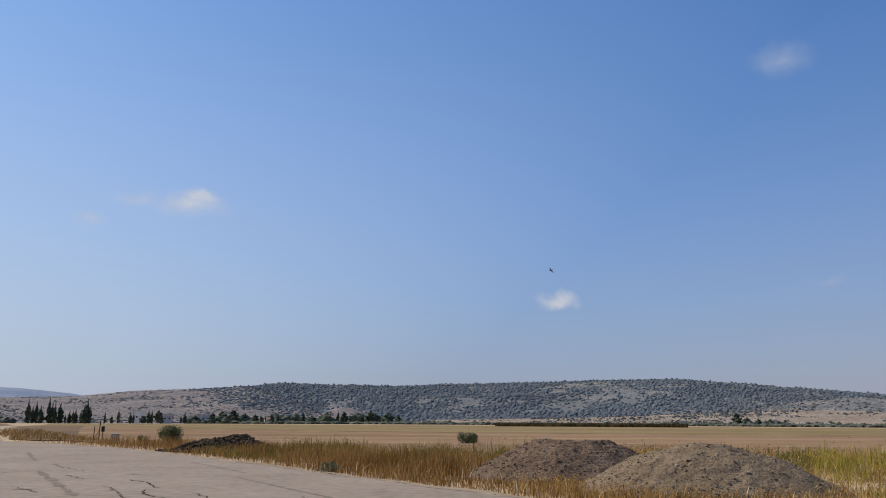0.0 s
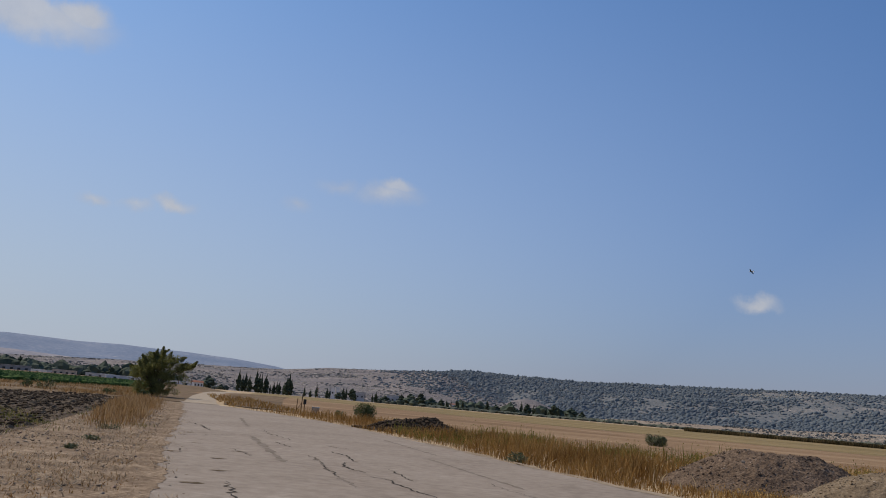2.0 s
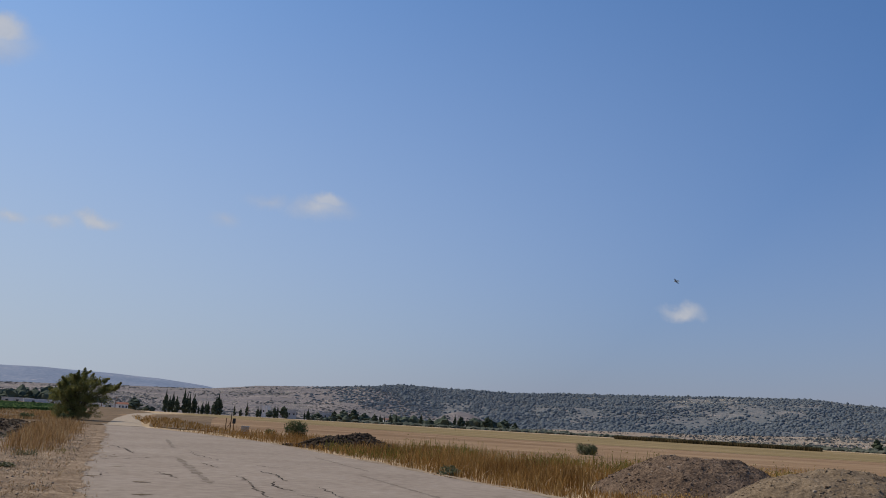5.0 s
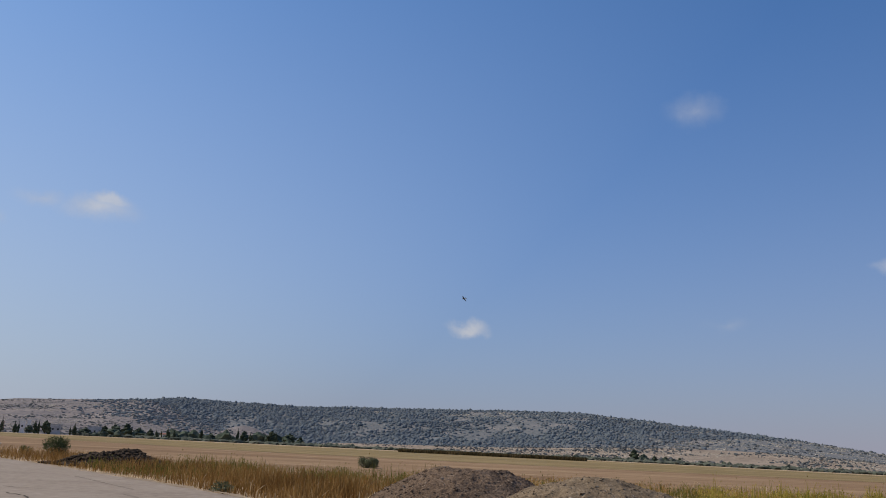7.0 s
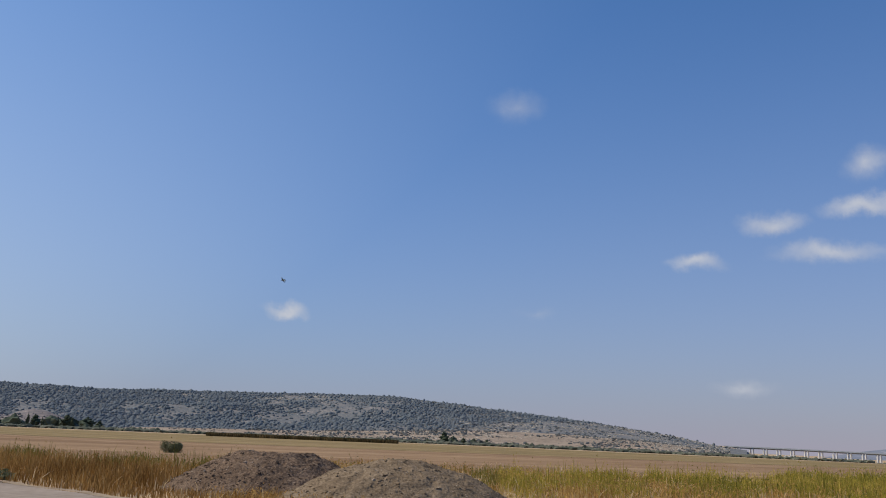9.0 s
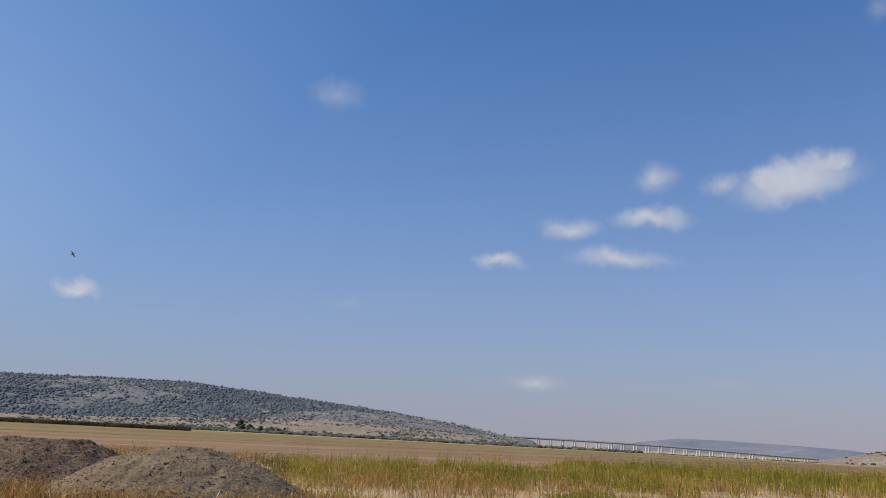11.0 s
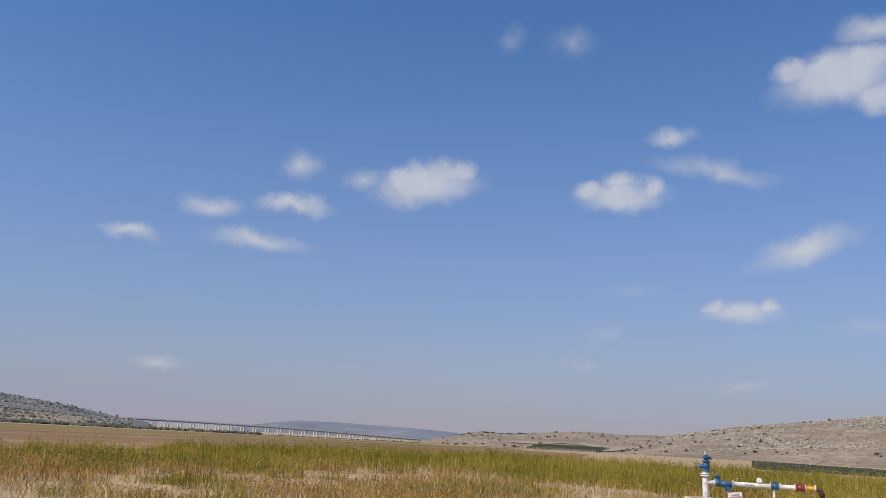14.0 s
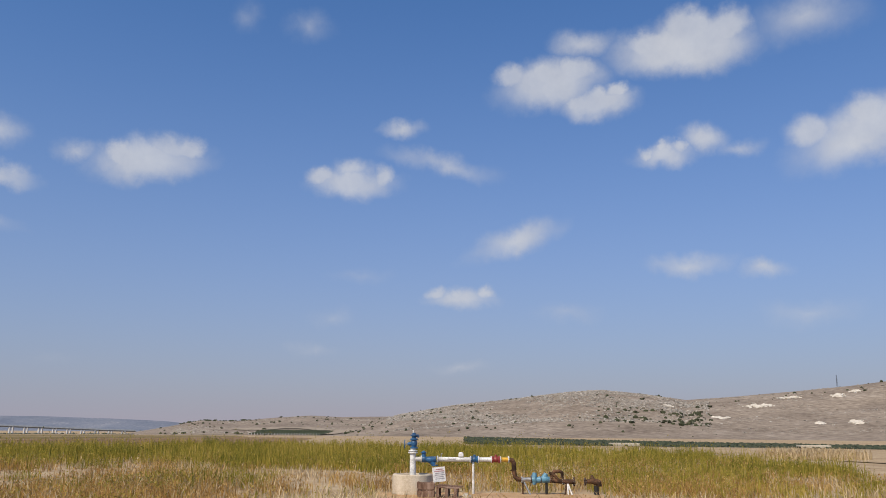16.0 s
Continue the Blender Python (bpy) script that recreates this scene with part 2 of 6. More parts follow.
# limestone tones, the darker ones tinted blue for the haze before them
HAZY_LIMESTONE = material("hazy_limestone_slope", [(0.08, (0.095, 0.097, 0.106)), (0.35, (0.142, 0.132, 0.136)), (0.62, (0.192, 0.168, 0.162)), (0.92, (0.30, 0.262, 0.24))], 0.018, 10, 0.95, 0.7, 0.25, 0.55, stretch=(0.9, 0.9, 5))
BARE_HILL = material("bare_hill", [(0.08, (0.135, 0.105, 0.085)), (0.35, (0.205, 0.165, 0.128)), (0.65, (0.28, 0.228, 0.178)), (0.92, (0.38, 0.325, 0.265))], 0.025, 10, 0.95, 0.7, 0.5, 0.6, stretch=(0.9, 0.9, 4))
# wooded range kilometres off; the blue is aerial haze put into the base colour
HAZE_BLUE = material("hazed_far_hills", [(0.15, (0.15, 0.195, 0.275)), (0.55, (0.19, 0.232, 0.31)), (0.82, (0.24, 0.27, 0.335)), (0.97, (0.34, 0.34, 0.375))], 0.006, 9, 1.0, 0.8, 0.05, 0.55, stretch=(1, 1, 4))

# ---- mesh helpers ----
def smooth(x):
    x = np.clip(x, 0, 1)
    return x * x * (3 - 2 * x)


def lattice(ix, iy, seed):
    h = np.sin(ix * 127.1 + iy * 311.7 + seed * 74.7) * 43758.5453
    return h - np.floor(h)


def fbm(x, y, seed=0, octaves=5):
    """Rolling noise between about -1 and 1."""
    total, amp = np.zeros_like(x, dtype=float), 0.5
    for o in range(octaves):
        ix, iy = np.floor(x), np.floor(y)
        fx, fy = smooth(x - ix), smooth(y - iy)
        a, b = lattice(ix, iy, seed + o), lattice(ix + 1, iy, seed + o)
        c, d = lattice(ix, iy + 1, seed + o), lattice(ix + 1, iy + 1, seed + o)
        total += amp * (2 * ((a * (1 - fx) + b * fx) * (1 - fy) + (c * (1 - fx) + d * fx) * fy) - 1)
        x, y, amp = x * 2.03 + 17.1, y * 2.03 + 5.3, amp * 0.5
    return total


def mesh_of(name, verts, faces, mat, soft=False):
    me = bpy.data.meshes.new(name)
    verts, faces = np.asarray(verts, np.float32), np.asarray(faces, np.int32)
    k = faces.shape[1]
    me.vertices.add(len(verts))
    me.vertices.foreach_set("co", verts.ravel())
    me.loops.add(faces.size)
    me.loops.foreach_set("vertex_index", faces.ravel())
    me.polygons.add(len(faces))
    me.polygons.foreach_set("loop_start", np.arange(0, faces.size, k, dtype=np.int32))
    me.polygons.foreach_set("use_smooth", np.full(len(faces), soft))
    me.update(calc_edges=True)
    me.validate()
    if mat:
        me.materials.append(mat)
    return me


def grid_faces(nu, nv):
    i = np.arange(nu - 1)[:, None] * nv + np.arange(nv - 1)[None, :]
    return np.stack([i, i + nv, i + nv + 1, i + 1], -1).reshape(-1, 4)


def structure(name, me, label, category):
    return tagged(new(name, me), label, category, kind="structure")


def part(name, bm, mat, parent, label=""):
    """One mesh object from a bmesh, under a thing or a part."""
    me = bpy.data.meshes.new(name)
    bm.to_mesh(me)
    bm.free()
    me.materials.append(mat)
    ob = new(name, me)
    ob.parent = parent
    return tagged(ob, label)


def thing(name, m, label, category, group=""):
    ob = new(name)
    ob.matrix_world = m
    ob.empty_display_size = 0.2
    return tagged(ob, label, category, group)


def polar(az, r):
    a = np.radians(az)
    return r * np.sin(a), r * np.cos(a)


def scatter(name, shapes, x, y, z, size, tall, mat, wobble=0.25, seed=1, soft=False):
    """Many loose copies of a few small shapes joined in one mesh, each turned, scaled and made uneven."""
    rng = np.random.default_rng(seed)
    x, y, z, size, tall = [np.broadcast_to(np.asarray(v, float), np.shape(x)) for v in (x, y, z, size, tall)]
    pick = rng.integers(0, len(shapes), len(x))
    vs, fs, base = [], [], 0
    for s, (v, f) in enumerate(shapes):
        w = np.where(pick == s)[0]
        if not len(w):
            continue
        a = rng.uniform(0, 2 * np.pi, len(w))
        p = np.broadcast_to(v, (len(w), *v.shape)) * (1 + rng.normal(0, wobble, (len(w), len(v), 1)).clip(-0.6, 0.6))
        px = (p[..., 0] * np.cos(a)[:, None] - p[..., 1] * np.sin(a)[:, None]) * size[w][:, None] + x[w][:, None]
        py = (p[..., 0] * np.sin(a)[:, None] + p[..., 1] * np.cos(a)[:, None]) * size[w][:, None] + y[w][:, None]
        pz = p[..., 2] * tall[w][:, None] + z[w][:, None]
        vs.append(np.stack([px, py, pz], -1).reshape(-1, 3))
        fs.append((f[None] + (base + np.arange(len(w)) * len(v))[:, None, None]).reshape(-1, f.shape[1]))
        base += len(w) * len(v)
    return mesh_of(name, np.concatenate(vs), np.concatenate(fs), mat, soft)


def ball(level=1):
    bm = bmesh.new()
    bmesh.ops.create_icosphere(bm, subdivisions=level, radius=1)
    v = np.array([p.co for p in bm.verts])
    f = np.array([[q.index for q in p.verts] for p in bm.faces])
    bm.free()
    return v, f


def sheet(name, edge, z, mat, label, category, cell=None, relief=0.0, seed=3):
    """A level patch of ground with the given outline."""
    bm = bmesh.new()
    face = bm.faces.new([bm.verts.new((px, py, z)) for px, py in edge])
    bmesh.ops.triangulate(bm, faces=[face])
    if face.is_valid and face.normal.z < 0:
        bmesh.ops.reverse_faces(bm, faces=bm.faces)
    bmesh.ops.recalc_face_normals(bm, faces=bm.faces)
    if sum(fc.normal.z for fc in bm.faces) < 0:
        bmesh.ops.reverse_faces(bm, faces=bm.faces)
    me = bpy.data.meshes.new(name)
    bm.to_mesh(me)
    bm.free()
    me.materials.append(mat)
    return structure(name, me, label, category)

# ---- the plain ----
ring_r = np.concatenate([[0.0], np.geomspace(2.0, 4950.0, 150)])
ring_a = np.linspace(0, 360, 361)
AA, RR = np.meshgrid(ring_a, ring_r, indexing="ij")
GX, GY = polar(AA, RR)


def valley(r):
    """The plain falls away gently from where the road runs."""
    return -0.008 * np.clip(np.asarray(r, float) - 220, 0, 1500)


GZ = fbm(GX * 0.15, GY * 0.15, 3) * 0.02 * np.clip(RR / 10, 0, 1) * (RR < 120) - 0.03 + valley(RR)
structure("ground", mesh_of("ground", np.stack([GX, GY, GZ], -1).reshape(-1, 3), grid_faces(361, 151)[:, ::-1], SOIL, True),
          "dry earth plain of a wide farmed valley", "ground")

ROAD_R = [(12.5, 2.0), (8.0, 8.5), (4.0, 14.5), (0.3, 20.0), (-2.7, 24.2), (-6.1, 29.5), (-9.4, 34.2), (-15.3, 42.6), (-21.5, 49.0), (-28.5, 55.5)]
ROAD_L = [(-1.5, -14.0), (0.0, -2.0), (-2.6, 4.5), (-6.5, 11.2), (-8.9, 15.3), (-12.1, 21.0), (-16.0, 28.3), (-22.0, 39.0), (-31.2, 55.0)]
sheet("road", ROAD_R[:1] + ROAD_R[1:] + [(-30.5, 58.3), (-33.3, 58.3)] + ROAD_L[::-1] + [(16.0, -14.0)], 0.03, ASPHALT, "worn grey asphalt farm road with cracks and patches", "road")
sheet("track", [(-31.2, 55.2), (-33.0, 58.5), (-45, 81), (-52.5, 96), (-60.5, 112), (-68, 128), (-74, 146), (-71, 146), (-64.5, 127), (-56.2, 109), (-48.5, 94), (-40.2, 77), (-30.8, 59.5), (-28.5, 55.7)], 0.045, PALE, "pale dusty continuation of the farm road", "road")
sheet("verge", [(-1.5, -14), (0, -2), (-2.6, 4.5), (-6.5, 11.2), (-8.9, 15.3), (-12.1, 21.0), (-16.0, 28.3), (-22.0, 39.0), (-31.2, 55.0), (-36, 55), (-25, 37), (-16, 21), (-11.5, 12), (-9, -14)], 0.015, VERGE, "bare stony dirt verge beside the road", "ground")
sheet("ploughed_field", [(-11.5, 12), (-16, 21), (-25, 37), (-33, 50), (-37, 54), (-37.5, 42), (-39, 30), (-45, -20), (-9, -14)], 0.02, PLOUGH, "dark freshly ploughed field", "field")
sheet("green_field", [(-58, 66), (-67, 103), (-74, 125), (-113, 172), (-119, 135), (-135, 60), (-140, -20), (-50, -20), (-52, 40)], 0.03, CROP, "flat field of green crop", "field")
sheet("fallow_field", [(-31.8, 56.5), (-33.6, 59.5), (-46, 83), (-62, 115), (-76, 150), (-128, 235), (-190, 290), (-300, 240), (-260, 60), (-140, -20), (-135, 60), (-119, 135), (-113, 172), (-74, 125), (-67, 103), (-58, 66), (-52, 40), (-50, -20), (-45, -20), (-39, 30), (-37.5, 42), (-37, 54)], 0.018, FALLOW, "brown fallow ground with dead weeds", "field")
sheet("track_side", [(-27, 57), (-30.5, 60), (-48, 94.5), (-64, 127.5), (-70.5, 147), (-62, 147), (-48, 112), (-30, 70), (-22, 58)], 0.028, FALLOW, "brown weedy strip beside the track", "ground")
sheet("stubble_field", [(-30, 62), (-14, 46), (-6, 38), (2, 36), (10, 37), (20, 38), (34, 42), (62, 42), (75, 34), (150, 60), (150, 72), (110, 78), (60, 88), (20, 92), (-10, 98), (-40, 122), (-72, 150), (-60, 108)], 0.02, STUBBLE, "pinkish tan harvested stubble field", "field")
sheet("straw_strip", [(-72, 151), (-40, 123), (-10, 99), (20, 93), (60, 89), (110, 79), (150, 73), (178, 90), (150, 140), (60, 186), (-10, 195), (-90, 195)], 0.02, STRAW, "strip of yellow dry straw beyond the stubble", "field")


def hill(name, mat, crest, near, far, back, label, rough=1.0, cells=(420, 70), seed=11, bow=1.6):
    """A ridge seen across the plain: crest lists heading and height in the sky; its foot, crest and back lie at the given distances."""
    a = np.linspace(crest[0][0], crest[-1][0], cells[0])
    el = np.interp(a, [c[0] for c in crest], [c[1] for c in crest])
    wide = np.linspace(0, 1, cells[1])
    A, W = np.meshgrid(a, wide, indexing="ij")
    foot = near * (1 + 0.06 * fbm(A * 0.12, A * 0, seed, 3))
    R = foot + (back - near) * W
    top = (far - near) / (back - near)
    h = (np.tan(np.radians(el)) * far)[:, None] + 1.6
    up = np.clip(W / top, 0, 1)
    form = np.where(W <= top, smooth(up) * 0.6 + up ** bow * 0.4, smooth((1 - W) / (1 - top)))
    X, Y = polar(A, R)
    n = fbm(X * 0.012, Y * 0.012, seed, 6)
    base = valley(R) - 0.3
    Z = base + (h - base) * np.clip(form + 0.10 * rough * n * np.sin(np.pi * np.clip(form, 0, 1)), 0, 1.02)
    me = mesh_of(name, np.stack([X, Y, Z], -1).reshape(-1, 3), grid_faces(*cells), mat, True)
    if sum(p.normal.z for p in me.polygons[:50]) < 0:
        me.flip_normals()
    structure(name, me, label, "hill")
    return a, foot[:, 0], near, back, Z


def on_hill(h, az, r):
    """The height of a hill's surface at a heading and distance."""
    a, foot, near, back, Z = h
    i = np.clip((np.asarray(az, float) - a[0]) / (a[-1] - a[0]) * (len(a) - 1), 0, len(a) - 1.001)
    k = i.astype(int)
    w = np.clip((r - foot[k]) / (back - near) * (Z.shape[1] - 1), 0, Z.shape[1] - 1.001)
    j = w.astype(int)
    fi, fj = i - k, w - j
    return (Z[k, j] * (1 - fj) + Z[k, j + 1] * fj) * (1 - fi) + (Z[k + 1, j] * (1 - fj) + Z[k + 1, j + 1] * fj) * fi


RIDGE = hill("forest_hill", HAZED_FLOOR, [(-17.5, 0.0), (-15.5, 1.8), (-11, 2.25), (-3.2, 2.1), (-0.5, 2.25), (4.5, 2.35), (10.3, 2.55), (15.5, 2.55), (19.6, 2.25), (23.5, 1.9), (27.3, 1.55), (31, 1.17), (34.7, 0.69), (36.8, 0.3), (39, 0.02)],
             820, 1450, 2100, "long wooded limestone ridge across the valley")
WEST = hill("west_hill", HAZY_LIMESTONE, [(-44, 0.5), (-34, 0.9), (-26.6, 1.15), (-23.6, 1.25), (-20.5, 1.62), (-16.7, 1.8), (-13, 2.0), (-9, 1.2), (-5, 0.1)],
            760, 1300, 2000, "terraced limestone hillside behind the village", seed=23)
hill("far_range", HAZE_BLUE, [(-58, 1.2), (-46, 1.65), (-40.6, 1.95), (-36.6, 1.84), (-33.9, 1.88), (-30, 1.78), (-27, 1.66), (-24, 1.39), (-20, 0.7)],
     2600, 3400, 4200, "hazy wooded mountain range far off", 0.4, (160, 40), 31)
# bare slope in mauve-blue tones that hold the haze of its distance
HAZED_PALE = material("hazed_pale_slope", [(0.1, (0.19, 0.195, 0.235)), (0.5, (0.26, 0.25, 0.272)), (0.9, (0.36, 0.33, 0.335))], 0.006, 9, 1.0, 0.8, 0.05, 0.5, stretch=(1, 1, 4))
hill("far_foot", HAZED_PALE, [(-58, 0.8), (-50, 0.95), (-44, 1.05), (-40, 1.0), (-37, 0.85), (-33, 0.8), (-29, 0.9), (-25, 0.8), (-20, 0.2)],
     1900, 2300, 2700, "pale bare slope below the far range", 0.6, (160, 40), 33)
# the ridge's grey-blue is haze painted in, darker than on the far range
HAZE_GREY = material("hazed_grey_hills", [(0.15, (0.135, 0.155, 0.20)), (0.5, (0.165, 0.185, 0.228)), (0.8, (0.215, 0.225, 0.26)), (0.96, (0.33, 0.32, 0.33))], 0.007, 9, 1.0, 0.8, 0.05, 0.55, stretch=(1, 1, 4))
hill("distant_ridge", HAZE_GREY, [(41, -0.8), (43, -0.3), (45.4, 0.2), (48.4, 0.66), (51.5, 0.66), (55.3, 0.55), (58.6, 0.42), (61, 0.2), (66, -0.5)],
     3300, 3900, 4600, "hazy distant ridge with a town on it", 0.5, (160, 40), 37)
LOW = hill("low_hill", BARE_HILL, [(53, -0.9), (55, -0.62), (56.6, -0.30), (59, 0.14), (60.7, 0.5), (63.2, 0.5), (65.4, 0.72), (67.9, 0.9), (70, 0.82), (73.8, 0.9), (78, 0.7), (84, 0.2)],
           480, 1000, 1500, "low bare brown hill with limestone outcrops", 1.0, (260, 50), 41)
EAST = hill("east_hill", BARE_HILL, [(69.5, -0.35), (71.5, 0.2), (73.8, 1.0), (77.6, 1.68), (81.5, 2.1), (85.4, 2.57), (87.6, 2.69), (90.2, 2.46), (93.1, 2.06), (96.3, 2.3), (99.7, 2.6), (103, 2.92), (105, 3.15), (112, 3.6), (124, 2.0), (132, 0.1)],
            400, 720, 1150, "bare rocky hill with scattered shrubs", 1.0, (520, 80), 47)
FOOT = hill("foot_slope", BARE_HILL, [(-3, -0.3), (0, -0.1), (5, 0.0), (10, 0.1), (16, 0.35), (22, 0.6), (27, 0.6), (33, 0.3), (38, -0.2)],
            560, 860, 1200, "pale rocky foot of the ridge", 1.0, (300, 40), 53)
KNOLL = hill("bare_knoll", HAZY_LIMESTONE, [(-9.8, -0.4), (-8.6, 0.1), (-7.6, 0.55), (-6.9, 0.72), (-6.1, 0.62), (-5.2, 0.25), (-3.8, -0.4)],
             640, 720, 860, "small bare conical knoll below the ridge", 0.6, (80, 30), 59)
sheet("dark_field", [polar_xy for polar_xy in [(99, 20), (212, 44), (161, 8.5), (139, -15), (126, -34), (97, -26), (96, -10), (101, 2)]], 0.01, DARKCROP, "dark green field at the foot of the bare hill", "field")
sheet("brown_field", [(74, -3), (98, -6), (95, -30), (60, -40), (50, -14)], 0.015, SOIL, "brown bare soil beyond the weeds", "field")

# ---- soil heaps ----
def heap(name, x, y, rx, ry, h, turn, mat, label, seed, flat=0.0, stones=700, clod=None):
    n = 130
    u, v = np.meshgrid(np.linspace(-1.15, 1.15, n), np.linspace(-1.15, 1.15, n), indexing="ij")
    q = np.sqrt(u * u + v * v) * (1 + 0.10 * fbm(u * 2 + 5, v * 2, seed, 3))
    s = np.clip(1 - q, 0, 1)
    z = np.where(s > 0, np.minimum(s * (1.22 + flat * 0.35), 1) ** 0.92, 0)
    z = h * (z - 0.16 * smooth(z) ** 6) / 0.84 * 0.97
    z = z + (0.055 * fbm(u * 4, v * 4, seed + 1, 4) + 0.055 * fbm(u * 20, v * 20, seed + 2, 5)) * h * np.clip(z / h * 3, 0, 1) - 0.05
    c, sn = math.cos(radians(turn)), math.sin(radians(turn))
    X, Y = u * rx, v * ry
    ob = thing(name, pose(x, y, 0, 0, 0, turn), label, "soil heap")
    me = mesh_of("soil", np.stack([X, Y, z], -1).reshape(-1, 3), grid_faces(n, n), mat, True)
    body = new("soil", me)
    body.parent = ob
    rng = np.random.default_rng(seed)
    i = rng.integers(5, n - 5, (stones, 2))
    keep = z[i[:, 0], i[:, 1]] > 0.03
    i = i[keep]
    px, py, pz = X[i[:, 0], i[:, 1]], Y[i[:, 0], i[:, 1]], z[i[:, 0], i[:, 1]]
    size = rng.gamma(1.8, 0.010, len(px)).clip(0.006, 0.04)
    pz = pz - size * 0.35
    rubble = new("rubble", scatter("rubble", [ball(1)], px + rng.normal(0, .02, len(px)), py, pz, size, size * 0.8, mat, 0.3, seed))
    rubble.parent = ob
    tagged(rubble, "loose crumbs of soil", kind="stuff")
    k = rng.choice(len(px), min(len(px), 900), replace=False)
    grit = new("grit", scatter("grit", [ball(1)], px[k], py[k], pz[k], 0.008 + 0.04 * rng.uniform(0, 1, len(k)) ** 3, 0.007 + 0.03 * rng.uniform(0, 1, len(k)) ** 3, clod or mat_clod, 0.3, seed + 1))
    grit.parent = ob
    tagged(grit, "stones lying on the heap", kind="stuff")
    return ob


mat_clod = material("clods", [(0.1, (0.17, 0.128, 0.092)), (0.45, (0.235, 0.185, 0.138)), (0.75, (0.36, 0.30, 0.235)), (0.95, (0.30, 0.18, 0.125))], 2.0, 4, 0.95, 0.4, 20, 0.2, piece=0.8)
HEAP_A = material("grey_brown_heap", [(0.1, (0.065, 0.044, 0.031)), (0.5, (0.128, 0.09, 0.063)), (0.9, (0.225, 0.163, 0.117))], 1.6, 9, 0.95, 1.0, 12, 0.65, dist=0.05)
HEAP_B = material("tan_heap", [(0.1, (0.108, 0.078, 0.051)), (0.5, (0.172, 0.13, 0.086)), (0.9, (0.255, 0.198, 0.138))], 1.6, 9, 0.95, 1.0, 14, 0.65, dist=0.04)
HEAP_D = material("dark_heap", [(0.1, (0.024, 0.018, 0.013)), (0.5, (0.055, 0.04, 0.028)), (0.9, (0.11, 0.08, 0.055))], 1.5, 8, 0.95, 0.9, 12, 0.5)
heap("soil_heap", 3.6, 24.3, 2.85, 2.4, 1.08, 6, HEAP_A, "grey-brown heap of stony soil in dry grass", 5, 1.0, 6000)
heap("soil_heap", 6.05, 20.4, 3.2, 2.7, 1.10, 0, HEAP_B, "tan heap of fine stony soil", 9, 0.0, 5000)
dark = heap("soil_heap", -10.3, 41.3, 2.9, 1.7, 0.66, -12, HEAP_D, "low dark heap of cloddy soil beside the road", 15, 0.2, 5000, HEAP_D)
g = np.random.default_rng(17)
qx, qy = g.normal(0.6, 1.7, 1500), g.normal(0, 0.75, 1500)
q = np.sqrt((qx / 2.9) ** 2 + (qy / 1.7) ** 2)
ok = (q < 1.25) & (qx < 4.6)
qs = 0.04 + 0.11 * g.uniform(0, 1, ok.sum()) ** 2.5
lumps = new("coarse_rubble", scatter("coarse_rubble", [ball(1)], qx[ok], qy[ok], np.clip(0.85 * (1 - q[ok]), 0, 0.60) * (1 + 0.15 * np.sin(qx[ok] * 2.3)) + 0.02, qs, qs * 0.8, HEAP_D, 0.3, 18))
lumps.parent = dark
tagged(lumps, "large dark clods of turned soil", kind="stuff")

# ---- vegetation ----
def blades(name, x, y, tall, wide, mat, seed, droop=0.25, z=0.0):
    """Grass stalks, one island each: a tapering ribbon bent over at the top."""
    rng = np.random.default_rng(seed)
    n = len(x)
    a, b = rng.uniform(0, 2 * np.pi, n), rng.uniform(0, 2 * np.pi, n)
    lean = np.abs(rng.normal(0, droop, n)) * tall
    dx, dy = np.cos(a) * wide / 2, np.sin(a) * wide / 2
    rows = []
    for f, w, l in ((0.0, 0.8, 0.0), (0.55, 1.0, 0.35), (1.0, 0.25, 1.0)):
        cx, cy, cz = x + np.cos(b) * lean * l, y + np.sin(b) * lean * l, tall * f * (1 - 0.12 * l) + z - 0.03
        rows.append(np.stack([np.stack([cx - dx * w, cy - dy * w, cz], -1), np.stack([cx + dx * w, cy + dy * w, cz], -1)], 1))
    v = np.stack(rows, 1).reshape(-1, 3)
    o = (np.arange(n) * 6)[:, None]
    f = np.concatenate([o + np.array([0, 1, 3, 2]), o + np.array([2, 3, 5, 4])])
    return mesh_of(name, v, f, mat)


def stuff(name, me, label, category):
    return tagged(new(name, me), label, category, kind="stuff")


def road_right(y):
    return np.interp(y, [p[1] for p in ROAD_R], [p[0] for p in ROAD_R])


def road_left(y):
    return np.interp(y, [p[1] for p in ROAD_L], [p[0] for p in ROAD_L])


def clear_of_heaps(x, y):
    ok = np.ones(len(x), bool)
    for hx, hy, rx, ry in ((3.35, 24.3, 2.7, 2.15), (6.05, 20.4, 2.75, 2.3), (-9.8, 40.5, 3.0, 1.3)):
        ok &= ((x - hx) / rx) ** 2 + ((y - hy) / ry) ** 2 > 1
    return ok


def clear_of_well(x, y):
    u, v = (x - 21.9) * 0.2588 - (y - 5.9) * 0.9659, (x - 21.9) * 0.9659 + (y - 5.9) * 0.2588
    return ~((u > -0.8) & (u < 5.0) & (v > -3.4) & (v < 0.9 + 0.3 * np.sin(u * 3)))


WEED = leafy(material("green_weeds", [(0.05, (0.07, 0.085, 0.018)), (0.32, (0.20, 0.188, 0.031)), (0.62, (0.38, 0.30, 0.056)), (0.95, (0.60, 0.43, 0.15))], 0.13, 4, 0.9, 0, fine=0.35, piece=0.45), 0.36)
